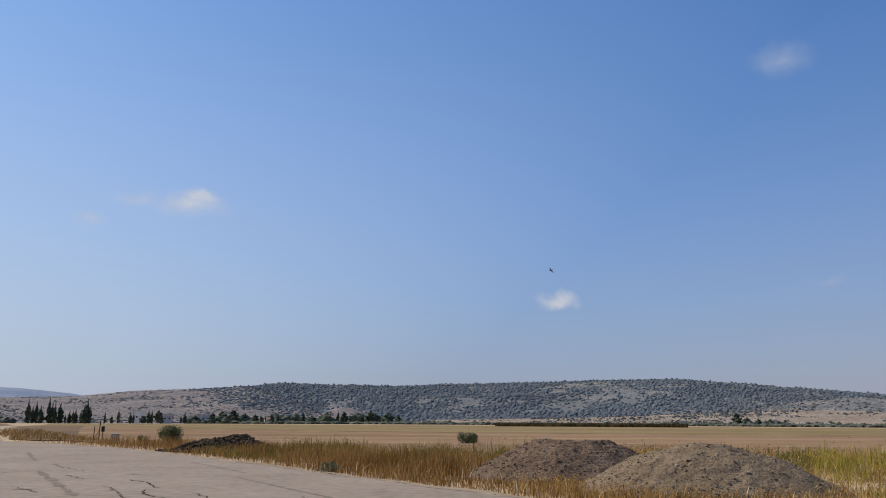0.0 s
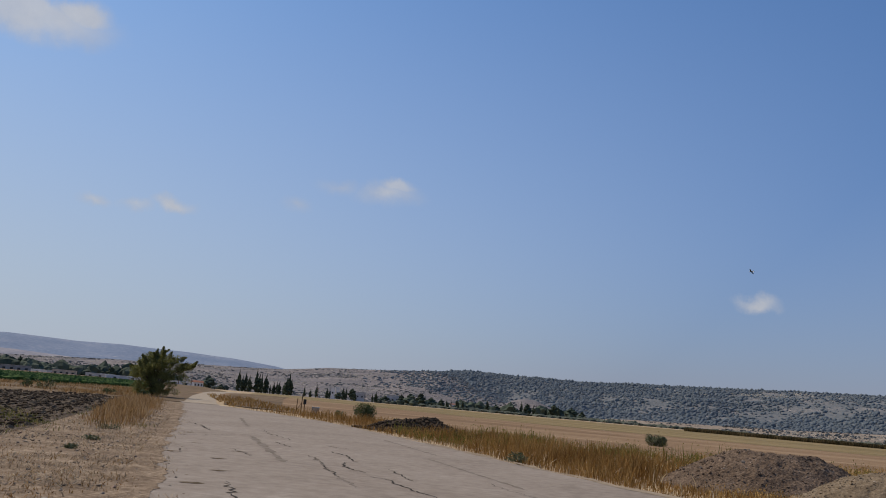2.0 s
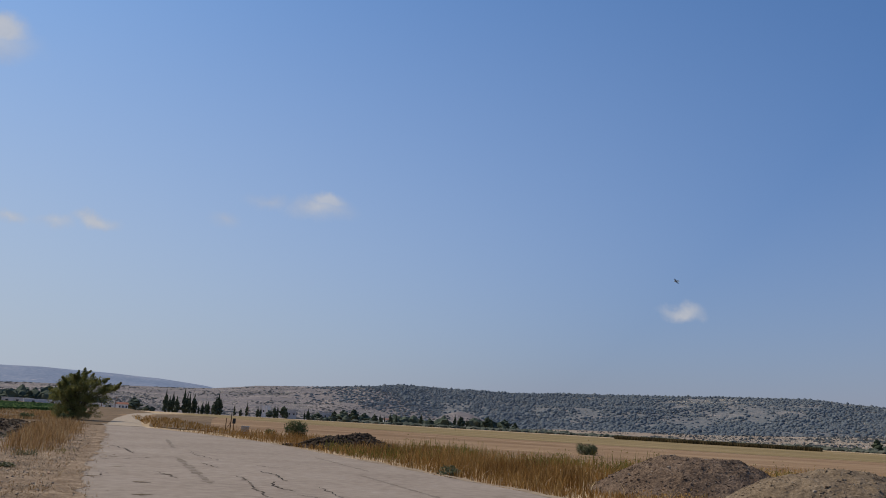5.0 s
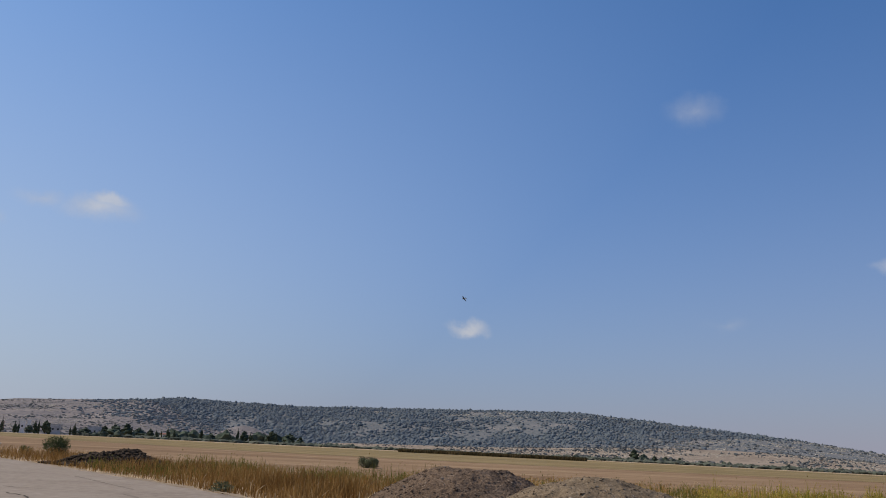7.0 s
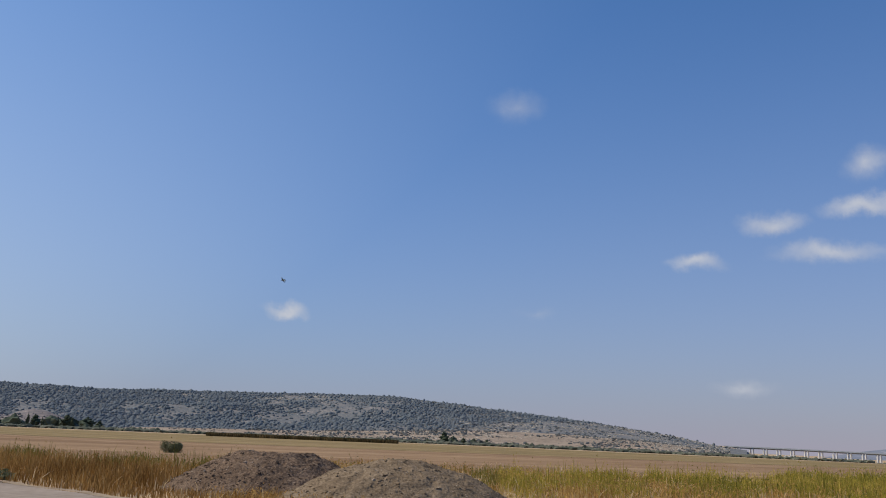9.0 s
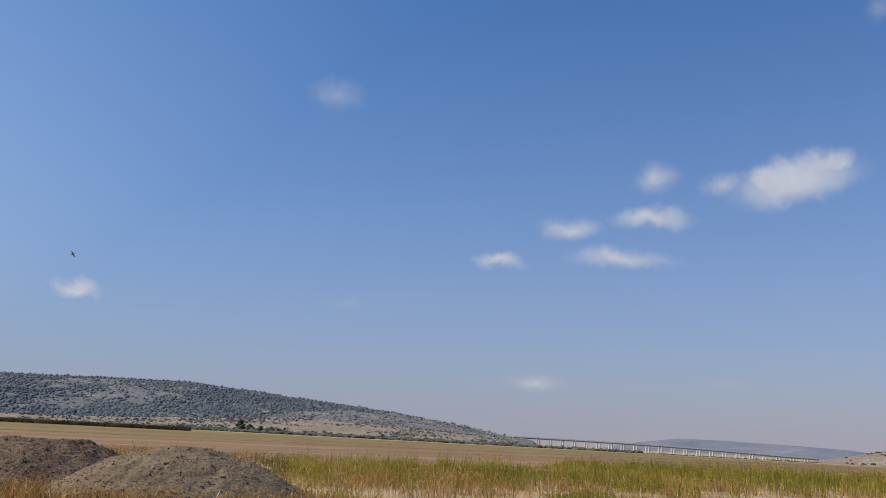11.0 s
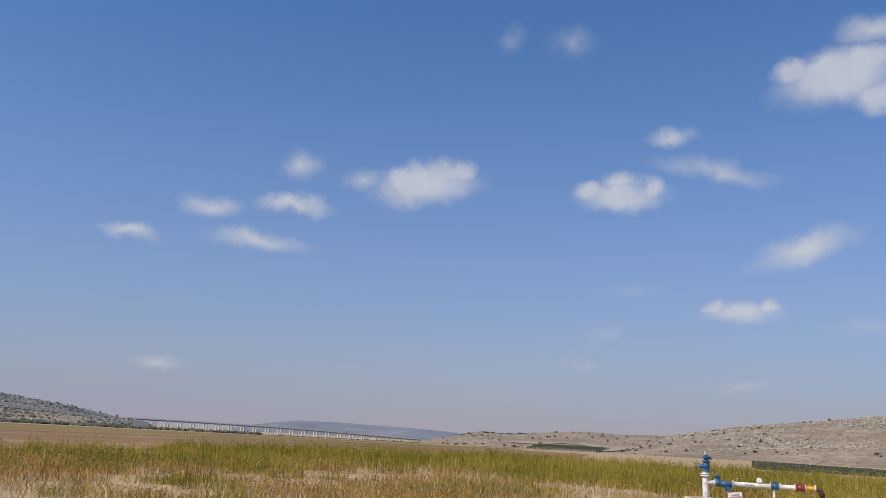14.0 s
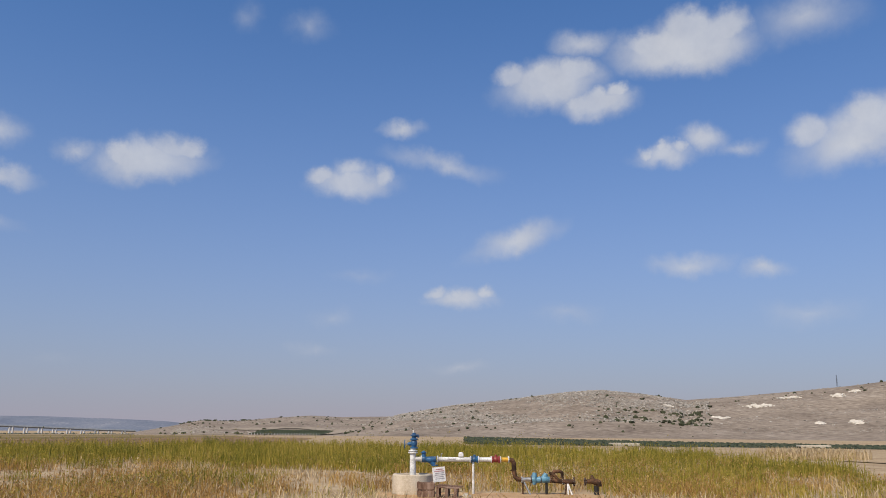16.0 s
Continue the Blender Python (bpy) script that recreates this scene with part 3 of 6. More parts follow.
OLIVE_WEED = leafy(material("dark_olive_weeds", [(0.05, (0.055, 0.066, 0.018)), (0.4, (0.125, 0.132, 0.03)), (0.7, (0.235, 0.185, 0.048)), (0.95, (0.36, 0.21, 0.068))], 0.13, 4, 0.9, 0, fine=0.35, piece=0.45), 0.32)
GOLD = leafy(material("dry_orange_grass", [(0.1, (0.125, 0.064, 0.02)), (0.5, (0.255, 0.14, 0.043)), (0.9, (0.42, 0.27, 0.105))], 0.3, 4, 0.85, 0, piece=0.6), 0.3)
STRAWG = leafy(material("pale_straw_grass", [(0.1, (0.30, 0.21, 0.11)), (0.5, (0.50, 0.375, 0.21)), (0.9, (0.68, 0.55, 0.37))], 0.4, 4, 0.9, 0, piece=0.6), 0.25)


def sown(n, az0, az1, r0, r1, seed):
    rng = np.random.default_rng(seed)
    az = rng.uniform(az0, az1, n)
    r = r0 + (r1 - r0) * rng.uniform(0, 1, n) ** 1.25
    return (*polar(az, r), az, r, rng)


def weed_leaves(x, y, r, tall, per, mat, seed, label):
    """Leaves and seed heads standing off the stalks, uneven in height."""
    g = np.random.default_rng(seed)
    x, y, r, tall = [np.repeat(v, per) for v in (x, y, r, tall)]
    n = len(x)
    h = tall * g.uniform(0.25, 1.12, n) * g.uniform(0.7, 1.0, n)
    p = np.stack([x + g.normal(0, 0.12, n), y + g.normal(0, 0.12, n), h], -1)
    u = g.normal(0, 1, (n, 3)) * (1, 1, 2.6)
    u /= np.linalg.norm(u, axis=1)[:, None]
    w = np.cross(u, g.normal(0, 1, (n, 3)))
    w /= np.linalg.norm(w, axis=1)[:, None]
    s = (g.uniform(0.018, 0.042, n) * np.interp(r, [20, 60], [1.0, 1.7]))[:, None]
    q = np.stack([p - u * s, p + w * s * 0.34, p + u * s, p - w * s * 0.34], 1).reshape(-1, 3)
    q[:, 2] = np.maximum(q[:, 2], 0.02)
    stuff("weed_leaves", mesh_of("weed_leaves", q, (np.arange(n) * 4)[:, None] + np.array([0, 1, 2, 3]), mat), label, "weeds")


# tall green weeds, in clumps of a dozen stalks
x, y, az, r, rng = sown(80000, -16, 112, 17, 70, 71)
edge_far = np.interp(az, [-16, -8, 0, 8, 17, 25, 40, 58, 72, 91, 98, 104, 111], [46, 44, 40, 40, 40, 42, 51, 68, 64, 58, 47, 33, 24])
near_dry = np.interp(az, [-16, -5, 3, 14, 25, 46, 62, 112], [33, 29, 26, 20, 11, 10, 20, 21.5])
patch = 0.6 * fbm(x * 0.11, y * 0.11, 81, 3) + 0.75 * fbm(x * 0.42, y * 0.42, 83, 3) + 0.15 * smooth((az - 84) / 6) + 0.12 * smooth((r - 34) / 10)
chance = np.clip(0.25 + 4.2 * patch, 0.0, 0.97) * smooth((r - near_dry) / 14 + 0.12)
ok = (r < edge_far + 2.0 * fbm(az * 0.8, az * 0, 85, 3)) & (rng.uniform(0, 1, len(x)) < chance) & (x > road_right(y) + 1.2) & clear_of_heaps(x, y) & clear_of_well(x, y)
x, y, r, p = x[ok], y[ok], r[ok], patch[ok]
tall = np.interp(np.degrees(np.arctan2(x, y)), [-10, 16, 30], [0.70, 0.72, 0.84]) * (0.50 + 0.30 * p.clip(-0.5, 0.7)) * rng.lognormal(0, 0.32, len(x)) * np.interp(r, [17, 26, 40, 60], [0.62, 0.80, 1.05, 1.45])
cx, cy, cr, ct = x, y, r, tall
x, y, r, tall = [np.repeat(v, 6) for v in (x, y, r, tall)]
x, y = x + rng.normal(0, 0.11, len(x)), y + rng.normal(0, 0.11, len(x))
tall = (tall * rng.uniform(0.45, 1.15, len(x))).clip(0.1, 1.1)
wide = rng.uniform(0.008, 0.020, len(x)) * np.interp(r, [20, 60], [1.0, 2.0])
roadward, c_road = np.degrees(np.arctan2(x, y)) < 23, np.degrees(np.arctan2(cx, cy)) < 23
for sel, csel, mat, words in ((~roadward, ~c_road, WEED, "tall olive-green weeds turning yellow, growing wild over the field"), (roadward, c_road, OLIVE_WEED, "dark olive weeds with rusty seed heads behind the roadside grass")):
    stuff("weeds", blades("weeds", x[sel], y[sel], tall[sel], wide[sel], mat, 72, 0.13), words, "weeds")
    weed_leaves(cx[csel], cy[csel], cr[csel], ct[csel], 8, mat, 73, "small leaves and seed heads of the weeds")

# brown dead stalks among and before the weeds
DEAD = leafy(material("dead_stalks", [(0.1, (0.20, 0.105, 0.035)), (0.5, (0.42, 0.255, 0.085)), (0.9, (0.60, 0.42, 0.17))], 0.35, 4, 0.9, 0, fine=0.4, piece=0.5), 0.3)
x, y, az, r, rng = sown(26000, 4, 112, 16, 44, 75)
patch = 0.4 * fbm(x * 0.15, y * 0.15, 77, 3) + 0.8 * fbm(x * 0.55, y * 0.55, 79, 3)
ok = (r < np.interp(az, [4, 98, 104, 111], [44, 44, 33, 24])) & (rng.uniform(0, 1, len(x)) < np.clip(0.22 + 2.4 * patch, 0.0, 0.95) * np.interp(r, [16, 24, 32, 44], [0.5, 0.85, 0.85, 0.45])) & (x > road_right(y) + 1.0) & clear_of_heaps(x, y) & clear_of_well(x, y)
dx_, dy_, dr_ = x[ok], y[ok], r[ok]
x, y, r = [np.repeat(v[ok], 6) for v in (x, y, r)]
x, y = x + rng.normal(0, 0.13, len(x)), y + rng.normal(0, 0.13, len(x))
stuff("dead_weeds", blades("dead_weeds", x, y, rng.uniform(0.12, 0.48, len(x)) * np.interp(r, [16, 26], [0.65, 1.0]), rng.uniform(0.008, 0.02, len(x)) * np.interp(r, [20, 45], [1.0, 1.6]), DEAD, 76, 0.28), "rust-brown dead weed stalks standing among the green ones", "weeds")
weed_leaves(dx_, dy_, dr_, np.interp(dr_, [16, 26], [0.3, 0.46]), 7, DEAD, 74, "dry brown leaves on the dead stalks")

# bleached thistle stand beyond the weeds
g = np.random.default_rng(191)
tx, ty = g.normal(60.5, 2.2, 3200), g.normal(-10.8, 1.7, 3200)
ok = ((tx - 60.5) / 6) ** 2 + ((ty + 10.8) / 3.4) ** 2 < 1
stuff("thistles", blades("thistles", tx[ok], ty[ok], g.uniform(0.3, 0.85, ok.sum()), g.uniform(0.02, 0.06, ok.sum()), STRAWG, 192, 0.4), "pale dead thistles at the edge of the track", "thistles")

# orange dry grass along the road
x, y, az, r, rng = sown(110000, -28, 24, 17, 58, 91)
d = x - road_right(y)
patch = fbm(x * 0.3, y * 0.3, 95, 3)
ok = (d > 0.15 + 0.5 * np.abs(patch)) & (d < 7.0 + 3 * patch) & clear_of_heaps(x, y) & (rng.uniform(0, 1, len(x)) < (0.75 + patch) * np.interp(d, [0, 3, 6, 11], [0.55, 1, 0.8, 0.1]))
x, y, d, r = x[ok], y[ok], d[ok], r[ok]
tall = np.where((r < 24) & (x > 0), 0.3, 1.0) * np.interp(d, [0, 1.2, 4, 9], [0.2, 0.42, 0.75, 0.7]) * rng.uniform(0.5, 1.25, len(x)) * np.interp(r, [30, 45], [1.0, 0.75])
stuff("dry_grass", blades("dry_grass", x, y, tall, rng.uniform(0.01, 0.024, len(x)), GOLD, 92, 0.3), "rusty orange dry grass along the road", "grass")

# pale straw between and in front of the weeds
x, y, az, r, rng = sown(95000, -16, 112, 16.5, 52, 101)
patch = fbm(x * 0.35, y * 0.35, 103, 4)
ok = (x > road_right(y) + 0.3) & (rng.uniform(0, 1, len(x)) < np.interp(az, [8, 18, 26, 34, 48, 58], [0.12, 0.4, 0.4, 0.3, 0.4, 1.0])) & clear_of_heaps(x, y) & clear_of_well(x, y) & (r < np.interp(az, [90, 98, 112], [52, 34, 24])) & (rng.uniform(0, 1, len(x)) < np.clip(0.42 + 1.3 * patch, 0, 1))
x, y = x[ok], y[ok]
stuff("straw_grass", blades("straw_grass", x, y, rng.uniform(0.10, 0.42, len(x)) * (1 + 0.6 * patch[ok]), rng.uniform(0.012, 0.03, len(x)), STRAWG, 102, 0.55), "short bleached straw and dead grass on dry soil", "grass")

# tall dry grass at the tree's end of the verge, short tufts nearer
material_verge = leafy(material("verge_straw", [(0.1, (0.13, 0.075, 0.03)), (0.4, (0.27, 0.155, 0.065)), (0.65, (0.38, 0.25, 0.12)), (0.92, (0.56, 0.42, 0.25))], 0.7, 5, 0.9, 0, piece=0.5), 0.3)
x, y, az, r, rng = sown(70000, -50, -20, 11, 62, 111)
d = road_left(y) - x
patch = fbm(x * 0.5, y * 0.5, 113, 4)
bank = np.interp(y, [10, 20, 26, 45, 56], [2.4, 3.1, 3.8, 4.9, 4.2])
stand_ = smooth((y - 20) / 7) * smooth((d - 0.8) / 1.2) * smooth((bank - d) / 1.0)
ok = (d > 0.15) & (d < bank + 0.6) & (rng.uniform(0, 1, len(x)) < np.clip(stand_ * (0.75 + patch) + (patch > 0.12) * 0.35, 0, 1))
x, y, d, r, st = x[ok], y[ok], d[ok], r[ok], stand_[ok]
tall = (0.09 + 0.60 * st * np.interp(r, [28, 40, 60], [0.9, 1.0, 0.8])) * rng.uniform(0.4, 1.25, len(x))
stuff("verge_grass", blades("verge_grass", x, y, tall, rng.uniform(0.01, 0.026, len(x)), material_verge, 112, 0.35), "tall dry grass between the road and the ploughed field", "grass")

TRAMPLED = leafy(material("trampled_straw", [(0.1, (0.22, 0.155, 0.095)), (0.5, (0.38, 0.285, 0.185)), (0.9, (0.55, 0.45, 0.32))], 0.6, 4, 0.9, 0, piece=0.6), 0.25)
# trampled straw and small weeds over the whole verge
x, y, az, r, rng = sown(60000, -52, -18, 10.5, 40, 115)
d = road_left(y) - x
patch = fbm(x * 0.7, y * 0.7, 117, 4)
ok = (d > -0.55 + 0.9 * np.abs(patch)) & (d < 6.5) & (rng.uniform(0, 1, len(x)) < np.clip(0.36 + 2.2 * patch, 0.03, 1))
stuff("trampled_straw", blades("trampled_straw", x[ok], y[ok], rng.uniform(0.03, 0.14, ok.sum()), rng.uniform(0.01, 0.022, ok.sum()), TRAMPLED, 116, 1.3), "trampled straw and dead stalks on the dirt verge", "grass")
x, y, az, r, rng = sown(60000, -52, -18, 10.5, 36, 118)
d = road_left(y) - x
patch = fbm(x * 0.33 + 9, y * 0.33, 119, 3)
ok = (d > 0.6) & (d < 9) & (patch + 0.05 * (d - 4) + rng.uniform(-0.12, 0.12, len(x)) > 0.19)
stuff("green_sprouts", blades("green_sprouts", x[ok], y[ok], rng.uniform(0.05, 0.20, ok.sum()), rng.uniform(0.012, 0.026, ok.sum()), OLIVE_WEED, 120, 0.8), "patches of low green sprouts between verge and ploughed field", "weeds")

# dry grass along the far edges of the road and round the tree
x, y, az, r, rng = sown(26000, -52, -20, 52, 110, 121)
near_track = np.abs(x - np.interp(y, [55, 80, 103, 205], [-30.5, -45.5, -58.5, -118]))
ok = (near_track > 3.2) & (near_track < 9) & (y > 57) & (fbm(x * 0.2, y * 0.2, 123, 3) > -0.1)
stuff("roadside_grass", blades("roadside_grass", x[ok], y[ok], rng.uniform(0.12, 0.45, ok.sum()), rng.uniform(0.02, 0.06, ok.sum()), GOLD, 122, 0.4), "dry grass along the dusty track", "grass")


x, y, az, r, rng = sown(60000, -47, -27, 48, 120, 125)
left_of = x < np.interp(y, [54, 80, 112, 150], [-35, -48.5, -65, -78])
patch = fbm(x * 0.12, y * 0.12, 127, 4)
ok = left_of & (y > 50) & (x < -38) & ~((x < np.interp(y, [40, 66, 103, 125], [-53, -59, -68, -75])) & (y > 40)) & (rng.uniform(0, 1, len(x)) < np.clip(0.45 + 1.5 * patch, 0, 1))
stuff("fallow_grass", blades("fallow_grass", x[ok], y[ok], rng.uniform(0.10, 0.40, ok.sum()), rng.uniform(0.02, 0.06, ok.sum()), material_verge, 126, 0.5), "dry brown weeds over the fallow ground", "grass")


# ---- trees and bushes ----
BARK = material("bark", [(0.3, (0.05, 0.036, 0.026)), (0.7, (0.13, 0.10, 0.075))], 6, 6, 0.95, 0.6, 30, 0.3)


def tube(bm, points, radii, seg=8):
    rings = []
    for i, (p, r) in enumerate(zip(points, radii)):
        p = Vector(p)
        way = Vector(points[min(i + 1, len(points) - 1)]) - Vector(points[max(i - 1, 0)])
        q = way.to_track_quat("Z", "Y")
        rings.append([bm.verts.new(p + q @ Vector((r * math.cos(2 * math.pi * k / seg), r * math.sin(2 * math.pi * k / seg), 0))) for k in range(seg)])
    for a, b in zip(rings, rings[1:]):
        for k in range(seg):
            bm.faces.new((a[k], a[(k + 1) % seg], b[(k + 1) % seg], b[k]))
    bm.faces.new(rings[0][::-1])
    bm.faces.new(rings[-1])


def leaves(name, centres, spread, count, size, mat, parent, seed, flat=0.8):
    """Small leaves in uneven clumps round the given places; each leaf is a bent pair of faces."""
    rng = np.random.default_rng(seed)
    c = np.asarray(centres, float)
    k = rng.integers(0, len(c), count)
    v = rng.normal(0, 1, (count, 3))
    v = v / np.linalg.norm(v, axis=1)[:, None] * rng.uniform(0.2, 1, (count, 1)) ** 0.5
    p = c[k] + v * np.asarray(spread)[k % len(spread)][:, None] * np.array([1, 1, flat])
    u = rng.normal(0, 1, (count, 3))
    u /= np.linalg.norm(u, axis=1)[:, None]
    w = np.cross(u, rng.normal(0, 1, (count, 3)))
    w /= np.linalg.norm(w, axis=1)[:, None]
    s = size * rng.uniform(0.5, 1.4, (count, 1))
    q = np.stack([p - u * s, p + w * s * 0.45, p + u * s, p - w * s * 0.45], 1).reshape(-1, 3)
    q[:, 2] = np.maximum(q[:, 2], 0.02)
    f = (np.arange(count) * 4)[:, None] + np.array([0, 1, 2, 3])
    ob = new(name, mesh_of(name, q, f, mat))
    ob.parent = parent
    return ob


def bush(name, x, y, wide, tall, mat, label, seed, count=1800, leaf=0.05, z=0.0, clumps=16):
    rng = random.Random(seed)
    ob = thing(name, pose(x, y, z, 0, 0, rng.uniform(0, 360)), label, "bush")
    bm, tips = bmesh.new(), []
    for i in range(clumps):
        a, q = rng.uniform(0, 2 * math.pi), math.sqrt(rng.uniform(0, 1)) * 0.68
        top = (math.cos(a) * q * wide / 2, math.sin(a) * q * wide / 2, tall * rng.uniform(0.12, 0.85 - 0.35 * q))
        tips.append(top)
        if i < 7:
            tube(bm, [(0, 0, -0.03), (top[0] * 0.5, top[1] * 0.5, top[2] * 0.6), top], [0.03, 0.018, 0.006], 5)
    part("stem", bm, BARK, ob)
    leaves("foliage", tips, [wide * rng.uniform(0.13, 0.24) for _ in range(7)], count, leaf, mat, ob, seed, 0.85)
    return ob


LEAF = leafy(material("bush_leaves", [(0.1, (0.03, 0.045, 0.014)), (0.5, (0.065, 0.088, 0.028)), (0.9, (0.13, 0.145, 0.055))], 1.0, 4, 0.7, 0, piece=0.6), 0.25)
ACACIA = leafy(material("acacia_leaves", [(0.1, (0.065, 0.076, 0.02)), (0.5, (0.165, 0.17, 0.045)), (0.9, (0.31, 0.28, 0.09))], 0.7, 4, 0.7, 0, piece=0.5), 0.35)
OLIVE = leafy(material("olive_leaves", [(0.1, (0.06, 0.07, 0.032)), (0.5, (0.12, 0.13, 0.06)), (0.9, (0.20, 0.20, 0.105))], 1.0, 4, 0.7, 0, piece=0.6), 0.2)


def acacia(x, y, tall, wide, seed=5):
    """A thorn tree: many limbs fanning out from the ground, a dark dense middle, feathery sprays reaching out and up."""
    rng = random.Random(seed)
    ob = thing("acacia_tree", pose(x, y, 0, 0, 0, 31.5), "spreading thorn tree with feathery olive leaves beside the road", "tree")
    bm = bmesh.new()
    tube(bm, [(0, 0, -0.1), (0.05, 0, 0.35), (0.02, 0.08, 0.7)], [0.19, 0.15, 0.12], 9)
    part("trunk", bm, BARK, ob)
    tips, spread = [], []
    for i in range(22):
        a, q = i * 2.4 + rng.uniform(-0.3, 0.3), math.sqrt((i + 0.4) / 22)
        reach = wide * 0.5 * (1 + 0.16 * math.cos(a))
        end = (math.cos(a) * q * reach, math.sin(a) * q * reach, tall * (0.92 - 0.34 * q * q + 0.10 * q * math.cos(a) + rng.uniform(-0.08, 0.05)))
        mid = (end[0] * 0.45, end[1] * 0.45, 0.5 + (end[2] - 0.5) * 0.55)
        bm = bmesh.new()
        tube(bm, [(0.03, 0.04, 0.3 + 0.012 * i), mid, end], [0.075, 0.04, 0.010], 6)
        part("limb", bm, BARK, ob)
        for j in range(6):
            t = rng.uniform(-0.2, 0.95)
            tips.append([mid[k] + (end[k] - mid[k]) * t + rng.uniform(-0.2, 0.2) for k in range(3)])
            spread.append(rng.uniform(0.22, 0.42))
        # sprays: thinning twigs of leaves past the limb's end
        for j in range(3):
            way = Vector((end[0] * rng.uniform(0.2, 0.5) + rng.uniform(-0.35, 0.35), end[1] * rng.uniform(0.2, 0.5) + rng.uniform(-0.35, 0.35), rng.uniform(0.15, 0.9))).normalized() * rng.uniform(0.3, 0.62)
            start = [mid[k] + (end[k] - mid[k]) * rng.uniform(0.55, 1.0) for k in range(3)]
            for t in range(6):
                tips.append([start[k] + way[k] * t / 5 for k in range(3)])
                spread.append(0.26 - 0.032 * t)
    for i in range(460):
        f = rng.uniform(0.0, 1.0)
        a = rng.uniform(0, 6.3)
        q = math.sqrt(rng.uniform(0, 1)) * math.sin(math.pi * (0.22 + 0.62 * f)) * (0.40 + 0.05 * math.sin(3 * a + 5 * f) + 0.05 * math.cos(a)) * wide
        tips.append([math.cos(a) * q + 0.25 * (f - 0.5), math.sin(a) * q, tall * (0.03 + 0.85 * f)])
        spread.append(rng.uniform(0.16, 0.40))
    leaves("crown", tips, spread, 95000, 0.042, ACACIA, ob, seed, 0.8)
    return ob


acacia(-40.3, 65.8, 4.05, 5.7)
bush("shrub", -16.7, 52.4, 1.65, 1.32, LEAF, "dense round dark green shrub at the edge of the road", 3, 3800, 0.045, clumps=26)
bush("shrub", -19.0, 53.9, 1.0, 0.5, LEAF, "low green shrub beside the road", 4, 900, 0.04)
bush("shrub", 1.6, 55.7, 1.6, 0.9, OLIVE, "low round olive-green shrub in the stubble", 6, 4600, 0.04, clumps=22)
bush("shrub", 63.0, 34.0, 1.9, 1.05, LEAF, "dark green shrub standing over the weeds", 7, 2200, 0.05)
bush("weed_clump", -3.3, 26.1, 0.9, 0.26, OLIVE, "low green weed at the asphalt's edge", 8, 700, 0.035)
bush("weed_clump", 8.4, 29.5, 0.7, 0.55, LEAF, "dark green weed behind the heaps", 9, 500, 0.035)
for i, (bx, by, bw, bh) in enumerate([(-44.5, 57.5, 1.9, 1.0), (-47.5, 59, 1.2, 0.7), (-51, 59.5, 1.5, 0.75), (-54.5, 58.5, 1.0, 0.8), (-57.5, 59, 0.9, 0.8), (-39.5, 58.5, 1.3, 0.7), (-37.5, 60, 1.0, 0.6)]):
    bush("scrub", bx, by, bw, bh, LEAF, "dark scrub on the field boundary", 20 + i, 800, 0.05)
for i, (bx, by, bw, bh) in enumerate([(-21.5, 31.5, 1.0, 0.25), (-12.6, 18.6, 0.5, 0.10), (-11.4, 16.2, 0.4, 0.08), (-14.9, 22.6, 0.8, 0.12)]):
    bush("weed_clump", bx, by, bw, bh, OLIVE, "low green weed on the dirt verge", 40 + i, 400, 0.025)

CYPRESS = material("cypress_green", [(0.25, (0.025, 0.034, 0.022)), (0.55, (0.045, 0.058, 0.036)), (0.8, (0.075, 0.088, 0.055))], 0.6, 5, 0.9, 0.6, 3, 0.3, piece=0.4)


def far_tree(name, wide, tall, label, seed, slim=False, mat=CYPRESS, clumps=26):
    """A tree some hundreds of metres off: a trunk and a crown of many uneven tufts."""
    rng = random.Random(seed)
    ob = thing(name, pose(0, 0, 0), label, "tree")
    bm = bmesh.new()
    tube(bm, [(0, 0, -0.4), (0, 0, tall * 0.35), (0.05, 0, tall * 0.7)], [0.22, 0.16, 0.06], 6)
    part("trunk", bm, BARK, ob)
    xs, ys, zs, ss, ts = [], [], [], [], []
    for i in range(clumps):
        f = (i + rng.random()) / clumps
        wid = (math.sin(math.pi * min(1, 0.14 + 0.86 * f) ** 0.75) if slim else math.sin(math.pi * (0.18 + 0.78 * f))) * wide / 2
        a, q = rng.uniform(0, 2 * math.pi), rng.uniform(0.2, 0.75)
        xs.append(math.cos(a) * wid * q)
        ys.append(math.sin(a) * wid * q)
        zs.append(tall * ((0.06 if slim else 0.2) + (0.88 if slim else 0.72) * f))
        ss.append(max(0.16, wid * rng.uniform(0.45, 0.75)))
        ts.append(tall * (0.10 if slim else 0.12) * rng.uniform(0.7, 1.3))
    crown = new("crown", scatter("crown", [ball(1)], np.array(xs), np.array(ys), np.array(zs), np.array(ss), np.array(ts), mat, 0.3, seed))
    crown.parent = ob
    return ob


PINE = material("pine_green", [(0.2, (0.04, 0.053, 0.038)), (0.55, (0.075, 0.093, 0.066)), (0.85, (0.12, 0.137, 0.10))], 0.4, 5, 0.9, 0.5, 2, 0.3, piece=0.5)
kinds = [far_tree("cypress", 2.2, 9.2, "slender dark cypress in a row at the village", 1, True), far_tree("cypress", 3.0, 8.0, "dark cypress with a broad crown at the village", 2, True)]
others = [far_tree("village_tree", 6.0, 5.5, "dark broad-crowned tree among the village houses", 3, False, PINE, 40), far_tree("village_tree", 4.2, 6.5, "dark upright tree among the village houses", 4, False, CYPRESS, 36)]


